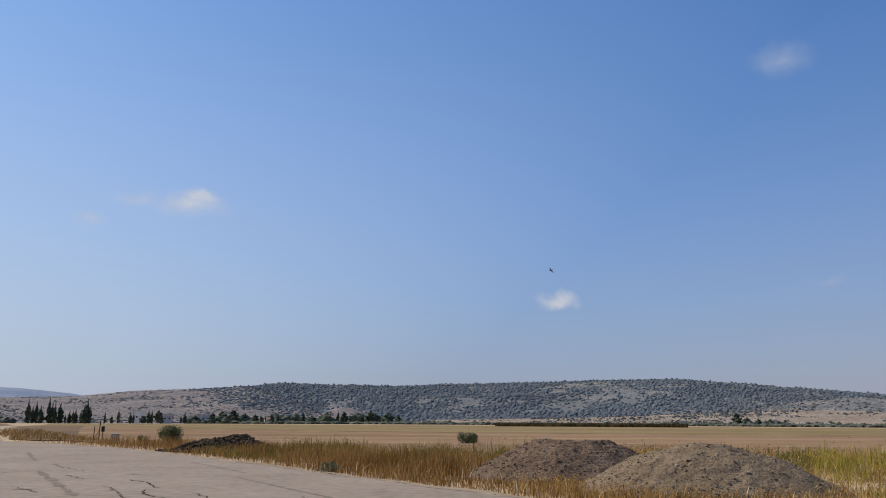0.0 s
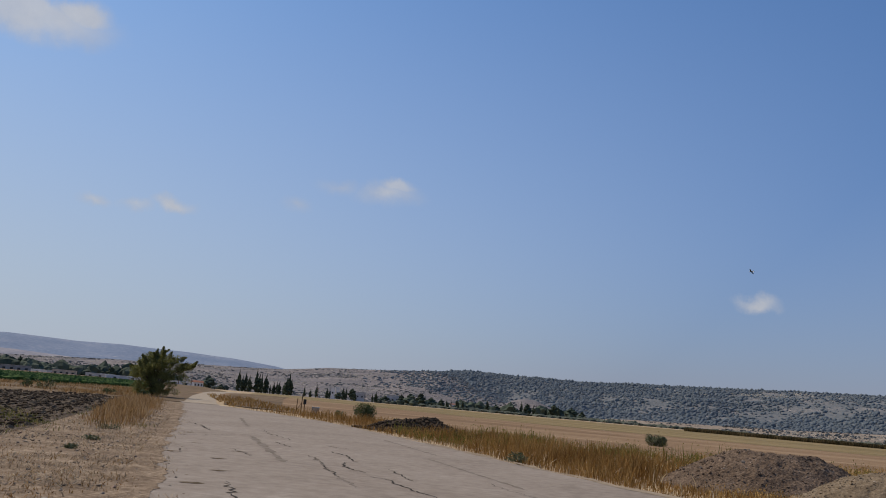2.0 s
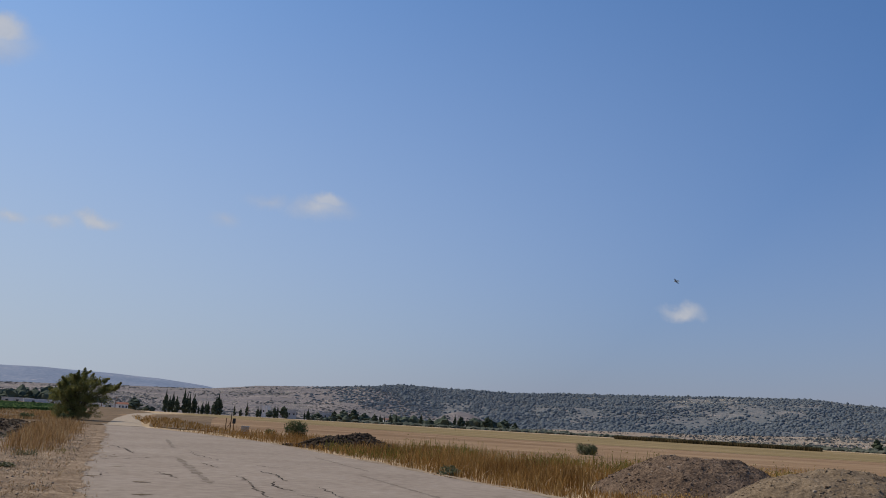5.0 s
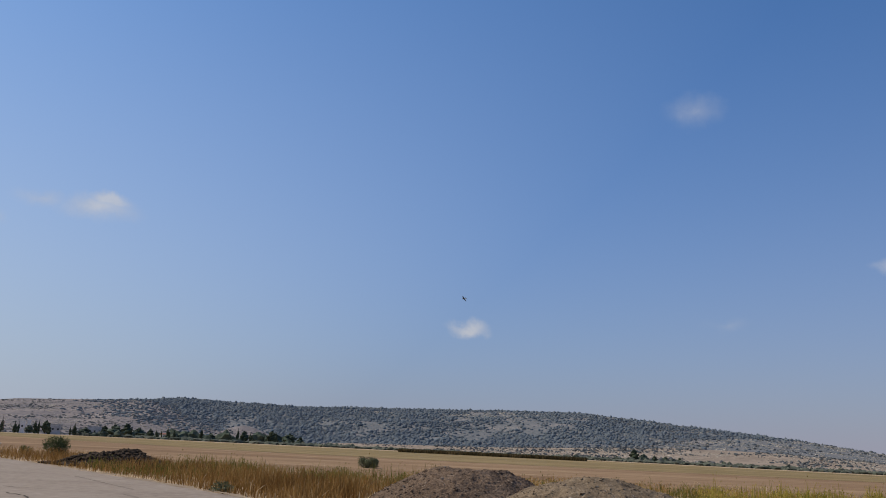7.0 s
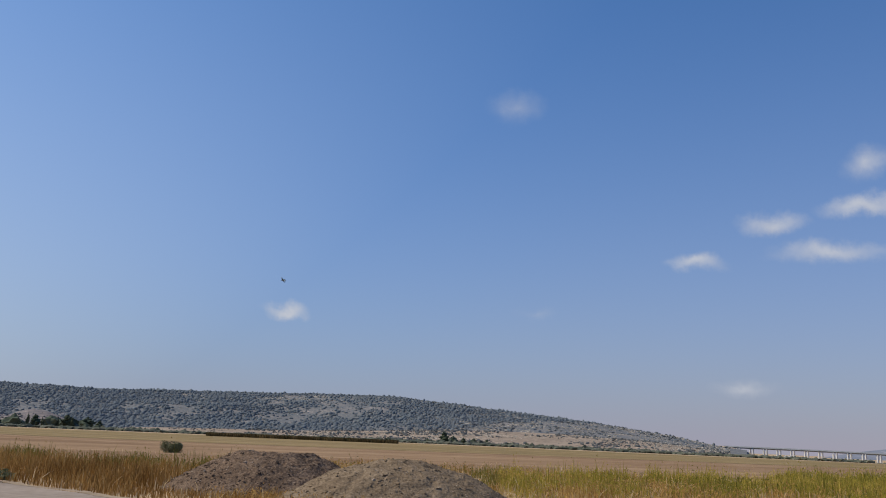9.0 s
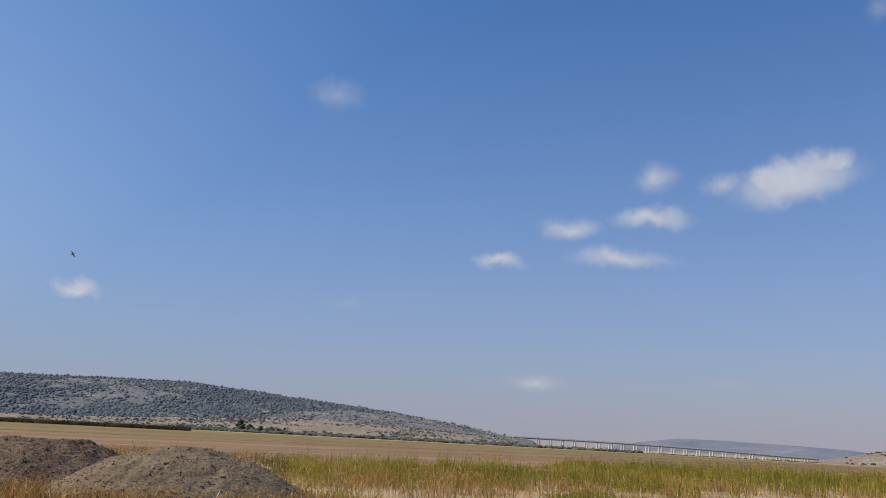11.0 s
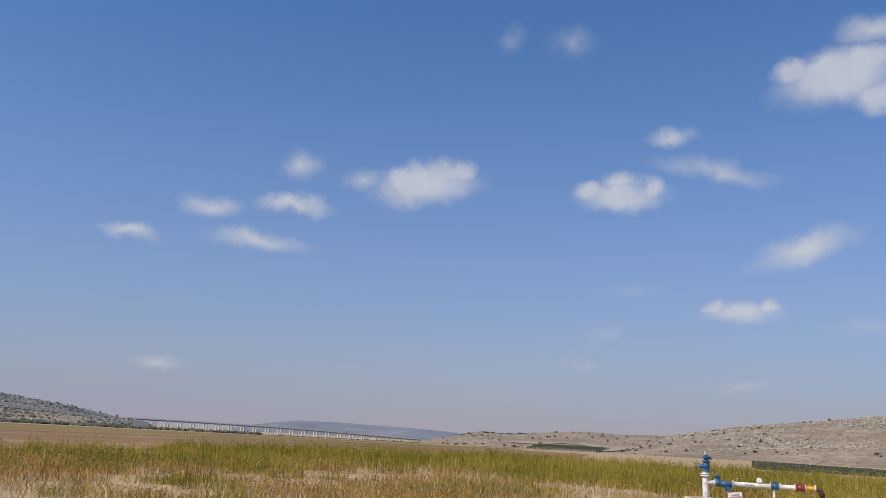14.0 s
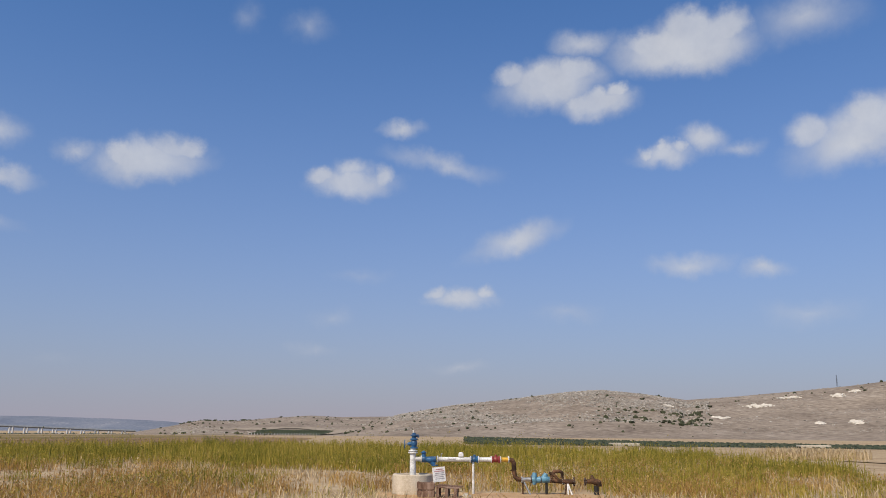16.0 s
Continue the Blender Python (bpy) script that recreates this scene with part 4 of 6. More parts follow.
def stand(ob, az, r, scale=1.0, taken=[]):
    px, py = polar(az, r)
    m = pose(px, py, float(valley(r)) - 0.1, 0, 0, az * 53 % 360) @ Matrix.Scale(scale * 1.3, 4)
    if ob in taken:
        c = copy_thing(ob, m)
        c.scale = (scale * 1.3,) * 3
        return c
    taken.append(ob)
    ob.matrix_world = m
    return ob


# the cypress rows, by heading
for i, a in enumerate([-26.3, -26.05, -25.85, -25.6, -25.15, -24.95, -24.8, -24.5, -23.75, -23.6, -23.3, -23.1, -22.95, -22.8]):
    tagged(stand(kinds[i % 2], a, 478 + (i * 7) % 19, (1.0, 0.86, 0.95, 0.9, 1.12, 1.05, 0.9, 1.05, 0.62, 0.72, 0.6, 0.95, 1.05, 0.9)[i]), group="cypress rows")
for i, a in enumerate([-24.2, -23.95, -21.9, -21.5, -21.1, -20.4, -20.2, -19.3, -19.1, -18.5, -17.3, -17.05, -8.0, -7.6, -7.1, -6.3, -5.4, -9.4, -4.6, -12.2, -11.9, -11.5, -11.1]):
    tagged(stand(kinds[i % 2], a, 486 + (i * 11) % 23, 0.45 + 0.3 * ((i * 37) % 10) / 10), group="cypress rows")
for i, (a, s) in enumerate([(-19.6, 0.6), (-18.7, 0.9), (-16.4, 0.7), (-15.3, 0.8), (-14.7, 1.0), (-14.0, 1.0), (-13.3, 0.9), (-12.6, 0.7), (-10.5, 0.8), (-9.9, 0.6), (-8.8, 0.7), (-6.7, 0.9), (-5.9, 0.8), (-4.9, 0.95), (-3.7, 1.0), (-3.0, 0.7),
                            (-28.2, 1.0), (-30.3, 0.7), (-32.8, 0.8), (-34.3, 0.9), (-36.2, 0.8), (-37.3, 1.1), (-38.4, 1.0), (-39.6, 1.1), (-40.8, 1.2), (-41.9, 1.1), (-43.1, 1.0), (-35.3, 0.7), (-27.4, 0.5),
                            (19.3, 0.9), (19.9, 0.75), (20.6, 0.6), (21.3, 0.6), (22.2, 0.5), (23.6, 0.4), (18.2, 0.4), (24.9, 0.45)]):
    tagged(stand(others[(i * 5) % 2], a, 500 + (i * 13) % 41, s), group="village trees")


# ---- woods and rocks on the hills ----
# pine crowns with the valley's haze mixed into their colour: paler and bluer
HAZED_WOODS = leafy(material("hazed_pine_woods", [(0.1, (0.185, 0.22, 0.255)), (0.5, (0.225, 0.262, 0.292)), (0.9, (0.27, 0.295, 0.31))], 0.010, 5, 0.95, 0.3, 0.5, 0.3, piece=0.35), 0.5)
ROCK = material("pale_rock", [(0.1, (0.27, 0.24, 0.195)), (0.9, (0.47, 0.43, 0.365))], 0.2, 5, 0.95, 0.5, 1.0, 0.4, piece=0.5)
SCRUB = material("hill_scrub", [(0.2, (0.055, 0.066, 0.05)), (0.8, (0.125, 0.13, 0.10))], 0.1, 4, 0.95, 0.4, 1.0, 0.3, piece=0.6)
DARK_SCRUB = material("dark_scrub", [(0.1, (0.032, 0.038, 0.022)), (0.9, (0.085, 0.088, 0.052))], 0.1, 4, 0.95, 0.4, 1.0, 0.3, piece=0.6)
# scrub for the far slopes, greyed and lightened in colour to show haze
HAZED_SCRUB = leafy(material("hazed_scrub", [(0.1, (0.12, 0.135, 0.142)), (0.9, (0.195, 0.20, 0.195))], 0.02, 4, 0.95, 0.3, 1.0, 0.3, piece=0.5), 0.35)
WHITE_ROCK = material("white_rock", [(0.1, (0.21, 0.187, 0.158)), (0.6, (0.33, 0.30, 0.26)), (0.95, (0.50, 0.46, 0.40))], 0.2, 5, 0.95, 0.5, 1.0, 0.4, piece=0.5)
BALLS = [ball(1)]
rng = np.random.default_rng(131)
n = 70000
az, w = rng.uniform(-17, 37, n), rng.uniform(0, 1, n)
r = 840 + 640 * w
x, y = polar(az, r)
# the lower edge of the woods climbs towards the bare end of the ridge and is frayed by clearings
bare = np.interp(az, [-17, -12, -4, 2, 8, 14, 20, 24, 28, 31, 37], [0.0, 0.05, 0.05, 0.10, 0.16, 0.22, 0.34, 0.60, 0.85, 0.98, 1.1])
open_ground = 0.6 * fbm(x * 0.008, y * 0.006, 133, 4) + 0.6 * fbm(x * 0.028, y * 0.016, 135, 3)
rise = smooth((w - bare - 0.10 * open_ground) / 0.16 + 0.4)
thin = np.clip(0.86 - 2.6 * np.clip(open_ground - 0.02, 0, 1), 0.08, 1)
ok = rng.uniform(0, 1, n) < np.maximum(rise * thin, np.interp(az, [10, 24], [0.07, 0.035]) * (open_ground < 0.1))
az, r, x, y = az[ok], r[ok], x[ok], y[ok]
tall = 1.0 + 2.4 * rng.uniform(0, 1, len(x)) ** 1.8
stuff("woods", scatter("woods", BALLS, x, y, on_hill(RIDGE, az, r) + tall * 0.05, tall * rng.uniform(0.7, 1.2, len(x)), tall * np.where(rng.uniform(0, 1, len(x)) < 0.2, 1.15, 0.55), HAZED_WOODS, 0.16, 132, True), "pine woods covering the long ridge", "woods")
n = 3800
az, r = rng.uniform(-19.5, -8, n), rng.uniform(930, 1310, n)
x, y = polar(az, r)
ok = (0.8 * fbm(x * 0.012, y * 0.010, 147, 4) + np.interp(az, [-19, -15, -11], [-0.5, -0.05, 0.45]) + np.interp(r, [930, 1250], [-0.35, 0.35]) + rng.uniform(-0.15, 0.15, n)) > 0.1
tall = 1.0 + 2.0 * rng.uniform(0, 1, ok.sum()) ** 1.8
stuff("woods", scatter("woods", BALLS, x[ok], y[ok], on_hill(WEST, az[ok], r[ok]) + tall * 0.05, tall * rng.uniform(0.7, 1.2, len(tall)), tall * 0.5, HAZED_WOODS, 0.16, 134, True), "pine woods spilling over onto the terraced hillside", "woods")
n = 24000
az, w = rng.uniform(-44, -8, n), rng.uniform(0.02, 1, n)
r = 780 + 520 * w
x, y = polar(az, r)
ok = (0.7 * fbm(x * 0.010, y * 0.010, 141, 4) + 0.5 * fbm(x * 0.03, y * 0.03, 143, 3) + rng.uniform(-0.3, 0.3, n) > 0.10) & (on_hill(WEST, az, r) > valley(r) + 0.5)
s = 0.35 + 1.3 * rng.uniform(0, 1, ok.sum()) ** 2
stuff("scrub", scatter("scrub", BALLS, x[ok], y[ok], on_hill(WEST, az[ok], r[ok]) + s * 0.05, s * 1.3, s * 0.6, HAZED_SCRUB, 0.2, 142, True), "scattered scrub on the terraced hillside", "scrub")
def ledges(name, mat, h, az0, az1, near, far, lines, reach, lo, hi, seed, label):
    """Broken rows of stones following the contour, as old terraces and rock strata do."""
    g = np.random.default_rng(seed)
    aa, rr = [], []
    for _ in range(lines):
        a0, r0, span = g.uniform(az0, az1), g.uniform(near, far), g.uniform(0.15, 1.0) * reach
        k = int(span * 17 * r0 / 1000 / 1.5) + 3
        u = np.sort(g.uniform(-0.5, 0.5, k))
        aa.append(a0 + u * span)
        rr.append(r0 + 9 * np.sin(u * 4 + g.uniform(0, 6)) + g.normal(0, 1.2, k))
    a, r = np.concatenate(aa), np.concatenate(rr)
    px, py = polar(a, r)
    z = on_hill(h, a, r)
    keep = (z > valley(r) + 0.5) & (a > az0) & (a < az1) & (fbm(px * 0.02, py * 0.02, seed, 3) > -0.18)
    sz = lo + (hi - lo) * g.uniform(0, 1, keep.sum()) ** 2
    stuff(name, scatter(name, BALLS, px[keep], py[keep], z[keep] + sz * 0.1, sz * 1.5, sz * 0.55, mat, 0.25, seed), label, "rocks")


def strewn(name, mat, h, az0, az1, near, far, n, lo, hi, flat, seed, label, category, thick=0.0, grain=0.012, lift=0.3):
    g = np.random.default_rng(seed)
    a, rr = g.uniform(az0, az1, n), g.uniform(near, far, n)
    px, py = polar(a, rr)
    keep = fbm(px * grain, py * grain, seed, 4) + g.uniform(-0.25, 0.25, n) > thick
    a, rr, px, py = a[keep], rr[keep], px[keep], py[keep]
    z = on_hill(h, a, rr)
    up = z > valley(rr) + 0.2
    a, px, py, z = a[up], px[up], py[up], z[up]
    sz = lo + (hi - lo) * g.uniform(0, 1, len(px)) ** 2
    stuff(name, scatter(name, BALLS, px, py, z + sz * flat * lift, sz, sz * flat, mat, 0.3, seed), label, category)


strewn("rocks", WHITE_ROCK, EAST, 73, 94.5, 505, 735, 32000, 0.14, 0.95, 0.5, 151, "pale limestone boulders strewn over the bare hill", "rocks", -0.02, 0.022)
strewn("rocks", WHITE_ROCK, EAST, 94, 112, 470, 735, 9000, 0.12, 0.6, 0.45, 169, "scattered limestone rocks on the brown hillside", "rocks", 0.12, 0.02)
strewn("shrubs", DARK_SCRUB, EAST, 70, 95, 430, 740, 700, 0.3, 1.2, 0.85, 153, "scattered dark shrubs on the bare hill", "shrubs", 0.05, 0.02)
strewn("shrubs", DARK_SCRUB, EAST, 95, 112, 600, 740, 120, 0.3, 1.5, 0.85, 154, "few dark shrubs along the hill's crest", "shrubs", 0.05, 0.02)
strewn("thicket", DARK_SCRUB, EAST, 87.3, 94.6, 500, 640, 560, 0.4, 1.9, 0.75, 155, "dark thicket in the gully of the bare hill", "shrubs", -0.05, 0.02)
strewn("scrub", HAZED_SCRUB, KNOLL, -9.4, -4, 645, 730, 420, 0.3, 1.3, 0.8, 166, "shrubs on the bare knoll, greyed by painted haze", "scrub", -0.05, 0.04)
ledges("rock_ledges", WHITE_ROCK, EAST, 73, 112, 480, 730, 220, 1.6, 0.15, 0.7, 351, "limestone strata along the bare hill")
strewn("rocks", ROCK, LOW, 59, 80, 600, 1010, 9000, 0.2, 0.9, 0.45, 157, "limestone outcrops on the low hill", "rocks", 0.15, 0.02)
strewn("shrubs", DARK_SCRUB, LOW, 58, 82, 520, 1010, 420, 0.5, 1.7, 0.8, 159, "scattered shrubs on the low hill", "shrubs", 0.08, 0.02)
strewn("shrubs", DARK_SCRUB, LOW, 59.5, 64, 940, 1010, 90, 0.8, 2.0, 0.8, 160, "dark shrubs along the low hill's crest", "shrubs", -0.2)
strewn("rocks", ROCK, RIDGE, -4, 38, 850, 1440, 9000, 0.3, 1.2, 0.45, 161, "limestone outcrops showing between the trees", "rocks", 0.1, 0.02)
strewn("rocks", ROCK, RIDGE, 19, 38, 850, 1440, 15000, 0.25, 1.3, 0.45, 168, "limestone ledges on the bare end of the ridge", "rocks", -0.05, 0.02)
strewn("scrub", HAZED_SCRUB, RIDGE, 18, 38, 850, 1450, 5200, 0.4, 2.1, 0.8, 170, "low scrub on the bare end of the ridge", "scrub", 0.02, 0.02)
ledges("rock_ledges", ROCK, RIDGE, 17, 38, 850, 1420, 300, 1.8, 0.3, 1.2, 353, "limestone strata on the bare end of the ridge")
ledges("rock_ledges", ROCK, RIDGE, 1, 13, 1290, 1420, 90, 1.4, 0.4, 1.4, 355, "pale ledges near the ridge's crest")
strewn("scrub", HAZED_SCRUB, FOOT, 6, 38, 590, 860, 6500, 0.3, 1.5, 0.8, 163, "low scrub at the foot of the ridge", "scrub", 0.08, 0.02)
strewn("rocks", ROCK, FOOT, 9, 38, 590, 860, 9000, 0.2, 0.9, 0.45, 165, "pale rocks at the foot of the ridge", "rocks", 0.05, 0.02)
strewn("scrub", HAZED_SCRUB, FOOT, -3, 9, 575, 860, 700, 0.3, 1.2, 0.8, 164, "few shrubs on the pale slope below the woods", "scrub", 0.15, 0.02)
strewn("rocks", ROCK, WEST, -44, -8, 790, 1290, 11000, 0.25, 1.0, 0.45, 167, "limestone rocks on the hillside", "rocks", 0.05, 0.02)
ledges("rock_ledges", ROCK, WEST, -44, -9, 790, 1290, 520, 2.2, 0.25, 0.9, 357, "limestone terrace walls on the hillside")
# olive grove and orchard at the far side of the plain
g = np.random.default_rng(171)
a = np.concatenate([g.uniform(-17, 1, 420), g.uniform(14, 33, 300), g.uniform(-44, -27, 300)])
rr = np.concatenate([g.uniform(500, 620, 420), g.uniform(470, 560, 300), g.uniform(520, 640, 300)])
px, py = polar(a, rr)
s = g.uniform(0.7, 1.7, len(a))
stuff("orchard", scatter("orchard", BALLS, px, py, valley(rr) + s * 0.6, s * 1.2, s, SCRUB, 0.28, 172), "olive orchard along the far side of the plain", "orchard")
# rows of the green crop
g = np.random.default_rng(221)
n = 26000
row, k = (g.integers(0, 60, n) + 0.5) / 60, g.uniform(0, 1, n) ** 1.6
py = 40 + 125 * row + g.normal(0, 0.12, n)
px = np.interp(py, [40, 66, 103, 125, 172], [-53, -59, -68, -75, -114]) * (1 - k) + np.interp(py, [40, 60, 135, 172], [-136, -134, -119, -116]) * k
s = g.uniform(0.15, 0.38, n)
stuff("crop_rows", scatter("crop_rows", BALLS, px, py, 0.03 + s * 0.5, s * 1.1, s, CROP, 0.28, 222), "low green crop plants in rows", "crop")
# dark hedgerow at the far edge of the straw
a, rr = g.uniform(-14, 46, 4200), g.uniform(222, 285, 4200)
px, py = polar(a, rr)
s = g.uniform(0.2, 0.55, 4200)
stuff("hedgerow", scatter("hedgerow", BALLS, px, py, valley(rr) + s * 0.4, s * 2.2, s, SCRUB, 0.28, 228), "dark low hedgerow beyond the straw", "hedge")
# the dark field's crop
a, rr = g.uniform(77.6, 105, 9000), 98 + 122 * g.uniform(0, 1, 9000)
px, py = polar(a, rr)
ok = (a > 78.3) & (rr > np.interp(a, [77, 90, 105], [103, 101, 99])) & (rr < np.interp(a, [78, 87, 96, 105], [216, 160, 139, 129]))
s = g.uniform(0.05, 0.14, ok.sum())
stuff("dark_crop", scatter("dark_crop", BALLS, px[ok], py[ok], valley(rr[ok]) + s * 0.4, s * 2.0, s, DARKCROP, 0.28, 226), "low dark green crop at the foot of the bare hill", "crop")
# the belt of trees before the village
a, rr = np.concatenate([g.uniform(-46, -30, 230), g.uniform(-17, -3, 170)]), g.uniform(500, 590, 400)
px, py = polar(a, rr)
s = g.uniform(1.0, 2.4, 400) * (0.85 + 0.6 * fbm(a * 0.9, a * 0, 5, 3)) * np.where(a < -29, 2.3, 1.3)
stuff("tree_belt", scatter("tree_belt", [ball(2)], px, py, valley(rr) + s * 0.8, s * 1.1, s, PINE, 0.22, 224), "belt of dark trees along the village's edge", "trees")
MAIZE = leafy(material("dry_maize", [(0.1, (0.05, 0.042, 0.02)), (0.6, (0.115, 0.085, 0.04)), (0.95, (0.19, 0.135, 0.065))], 0.2, 4, 0.9, 0, piece=0.5), 0.3)
# the standing strip of maize left at the edge of the stubble
g = np.random.default_rng(181)
a, rr = g.uniform(3.6, 16.2, 9000), g.uniform(176, 184, 9000)
px, py = polar(a, rr)
stuff("maize_strip", blades("maize_strip", px, py, g.uniform(0.5, 0.95, 9000), g.uniform(0.1, 0.25, 9000), MAIZE, 182, 0.2), "strip of dry standing maize beyond the stubble", "crop")

# ---- the water well with its valves ----
def paint(name, colour, rough=0.45):
    dull = tuple(c * 0.62 for c in colour)
    rust = tuple(0.6 * c + 0.4 * q for c, q in zip(colour, (0.12, 0.07, 0.045)))
    return material(name, [(0.22, rust), (0.38, dull), (0.6, colour)], 5.0, 8, rough, 0.15, 40, 0.45, dist=0.003)


WHITE_P, BLUE_P, TEAL_P = paint("white_paint", (0.78, 0.77, 0.74)), paint("blue_paint", (0.03, 0.115, 0.25)), paint("light_blue_paint", (0.11, 0.27, 0.38))
RED_P, YELLOW_P = paint("red_paint", (0.30, 0.035, 0.035)), paint("yellow_paint", (0.72, 0.40, 0.04))
RUST = material("rusted_iron", [(0.3, (0.035, 0.024, 0.018)), (0.55, (0.085, 0.05, 0.032)), (0.75, (0.17, 0.09, 0.05))], 6, 8, 0.85, 0.4, 40, 0.4, dist=0.004)
BLACK_P = plain("black_iron", (0.018, 0.017, 0.016), 0.6)
STEEL = plain("galvanised_steel", (0.42, 0.42, 0.41), 0.45, 0.7)
CONCRETE = material("weathered_concrete", [(0.1, (0.38, 0.315, 0.235)), (0.5, (0.52, 0.445, 0.345)), (0.9, (0.62, 0.55, 0.45))], 2.2, 8, 0.92, 0.4, 25, 0.4, dist=0.008)
WOOD = material("weathered_wood", [(0.3, (0.11, 0.065, 0.045)), (0.55, (0.20, 0.125, 0.09)), (0.8, (0.31, 0.22, 0.17))], 3, 6, 0.9, 0.5, 30, 0.3, stretch=(1, 1, 0.2), dist=0.004)
BARE_RED = material("reddish_soil", [(0.1, (0.34, 0.20, 0.10)), (0.9, (0.52, 0.36, 0.21))], 1.2, 8, 0.95, 0.5, 14, 0.4)
SIGNWHITE = plain("sign_white", (0.72, 0.70, 0.68), 0.5)
INK = plain("sign_ink", (0.30, 0.28, 0.30), 0.6)
SIGNRED = plain("sign_red", (0.40, 0.20, 0.20), 0.6)

WELL = pose(21.9, 5.9, 0, 0, 0, -75)


def at_well(u, v, z=0.0, turn=0.0):
    return WELL @ pose(u, v, z, 0, 0, turn)


def lathe(bm, profile, seg=28, axis="Z", centre=(0, 0, 0)):
    """A turned body: profile lists (radius, height)."""
    rings = []
    for r, h in profile:
        ring = []
        for k in range(seg):
            a = 2 * math.pi * k / seg
            p = {"Z": (r * math.cos(a), r * math.sin(a), h), "X": (h, r * math.cos(a), r * math.sin(a)), "Y": (r * math.cos(a), h, r * math.sin(a))}[axis]
            ring.append(bm.verts.new(Vector(p) + Vector(centre)))
        rings.append(ring)
    for a, b in zip(rings, rings[1:]):
        for k in range(seg):
            bm.faces.new((a[k], a[(k + 1) % seg], b[(k + 1) % seg], b[k]))
    for ring, r in ((rings[0], profile[0][0]), (rings[-1], profile[-1][0])):
        if r > 1e-4:
            bm.faces.new(ring)
    bmesh.ops.recalc_face_normals(bm, faces=bm.faces)


def turned(name, profile, mat, parent, axis="Z", centre=(0, 0, 0), label="", seg=24):
    bm = bmesh.new()
    lathe(bm, profile, seg, axis, centre)
    return part(name, bm, mat, parent, label)


def box(bm, size, centre, turn=None, bevel=0.0):
    made = bmesh.ops.create_cube(bm, size=1)["verts"]
    bmesh.ops.scale(bm, vec=size, verts=made)
    if bevel:
        edges = list({e for v in made for e in v.link_edges})
        made = list({v for f in bmesh.ops.bevel(bm, geom=edges, offset=bevel, segments=1, affect="EDGES")["faces"] for v in f.verts} | {v for v in made if v.is_valid})
    if turn is not None:
        bmesh.ops.transform(bm, matrix=turn, verts=made)
    bmesh.ops.translate(bm, vec=centre, verts=made)


def block(name, size, centre, mat, parent, label="", turn=None, bevel=0.004):
    bm = bmesh.new()
    box(bm, size, centre, turn, bevel)
    return part(name, bm, mat, parent, label)


def rod(name, points, radii, mat, parent, label="", seg=12):
    bm = bmesh.new()
    tube(bm, points, radii, seg)
    return part(name, bm, mat, parent, label)


def flange(u, z, mat, parent, axis="X", r=0.088, t=0.022, v=0.0):
    """A bolted pipe flange with its ring of bolts."""
    c = (u, v, z)
    ob = turned("flange", [(0, -t / 2), (r - 0.004, -t / 2), (r, -t / 2 + 0.004), (r, t / 2 - 0.004), (r - 0.004, t / 2), (0, t / 2)], mat, parent, axis, c)
    bm = bmesh.new()
    for k in range(8):
        a = 2 * math.pi * k / 8
        q = Vector((0, math.cos(a), math.sin(a))) if axis == "X" else Vector((math.cos(a), math.sin(a), 0))
        w = Vector((1, 0, 0)) if axis == "X" else Vector((0, 0, 1))
        p = Vector(c) + q * r * 0.8
        tube(bm, [p - w * 0.022, p + w * 0.022], [0.009, 0.009], 6)
    tagged(part("bolts", bm, STEEL, ob, "steel bolts"), kind="stuff")
    return ob


def wheel(parent, centre, r, mat, axis="Y"):
    bm = bmesh.new()
    n, c = 24, Vector(centre)
    e1, e2 = (Vector((1, 0, 0)), Vector((0, 0, 1))) if axis == "Y" else (Vector((0, 1, 0)), Vector((0, 0, 1)))
    loop = [c + e1 * r * math.cos(2 * math.pi * k / n) + e2 * r * math.sin(2 * math.pi * k / n) for k in range(n + 1)]
    tube(bm, loop, [0.012] * (n + 1), 6)
    for k in range(4):
        a = math.pi / 4 + k * math.pi / 2
        tube(bm, [c, c + (e1 * math.cos(a) + e2 * math.sin(a)) * r], [0.009, 0.009], 6)
    return part("handwheel", bm, mat, parent, "spoked handwheel")


# concrete ring round the borehole
ring = thing("well_ring", WELL, "cream concrete well ring standing in dry grass", "well")
turned("wall", [(0.40, 0.0), (0.52, 0.0), (0.525, 0.03), (0.515, 0.47), (0.50, 0.50), (0.42, 0.50), (0.405, 0.48), (0.40, 0.0)], CONCRETE, ring, seg=48)
turned("fill", [(0.0, 0.30), (0.402, 0.28), (0.402, 0.0), (0.0, 0.0)], SOIL, ring, label="earth fill inside the ring")
sheet("bare_soil", [tuple((WELL @ Vector((u, v, 0))).xy) for u, v in ((-1.2, -1.9), (0.8, -2.3), (3.0, -2.2), (4.6, -1.5), (4.9, -0.2), (3.9, 0.5), (2.2, 0.4), (0.9, 0.6), (-0.9, 0.3))], 0.012, BARE_RED, "reddish bare soil trodden round the well", "ground")

# standpipe and its top valve
pipe = thing("well_pipework", WELL, "white and blue well pipework with valves and a rusty outlet", "pipework")
rod("standpipe", [(0, 0, 0.25), (0, 0, 1.02)], [0.078, 0.078], WHITE_P, pipe, "white standpipe", 24)
flange(0, 1.03, WHITE_P, pipe, "Z", 0.125, 0.03)
flange(0, 1.075, WHITE_P, pipe, "Z", 0.115, 0.025)
rod("neck", [(0, 0, 1.05), (0, 0, 1.16)], [0.07, 0.062], WHITE_P, pipe, "", 20)
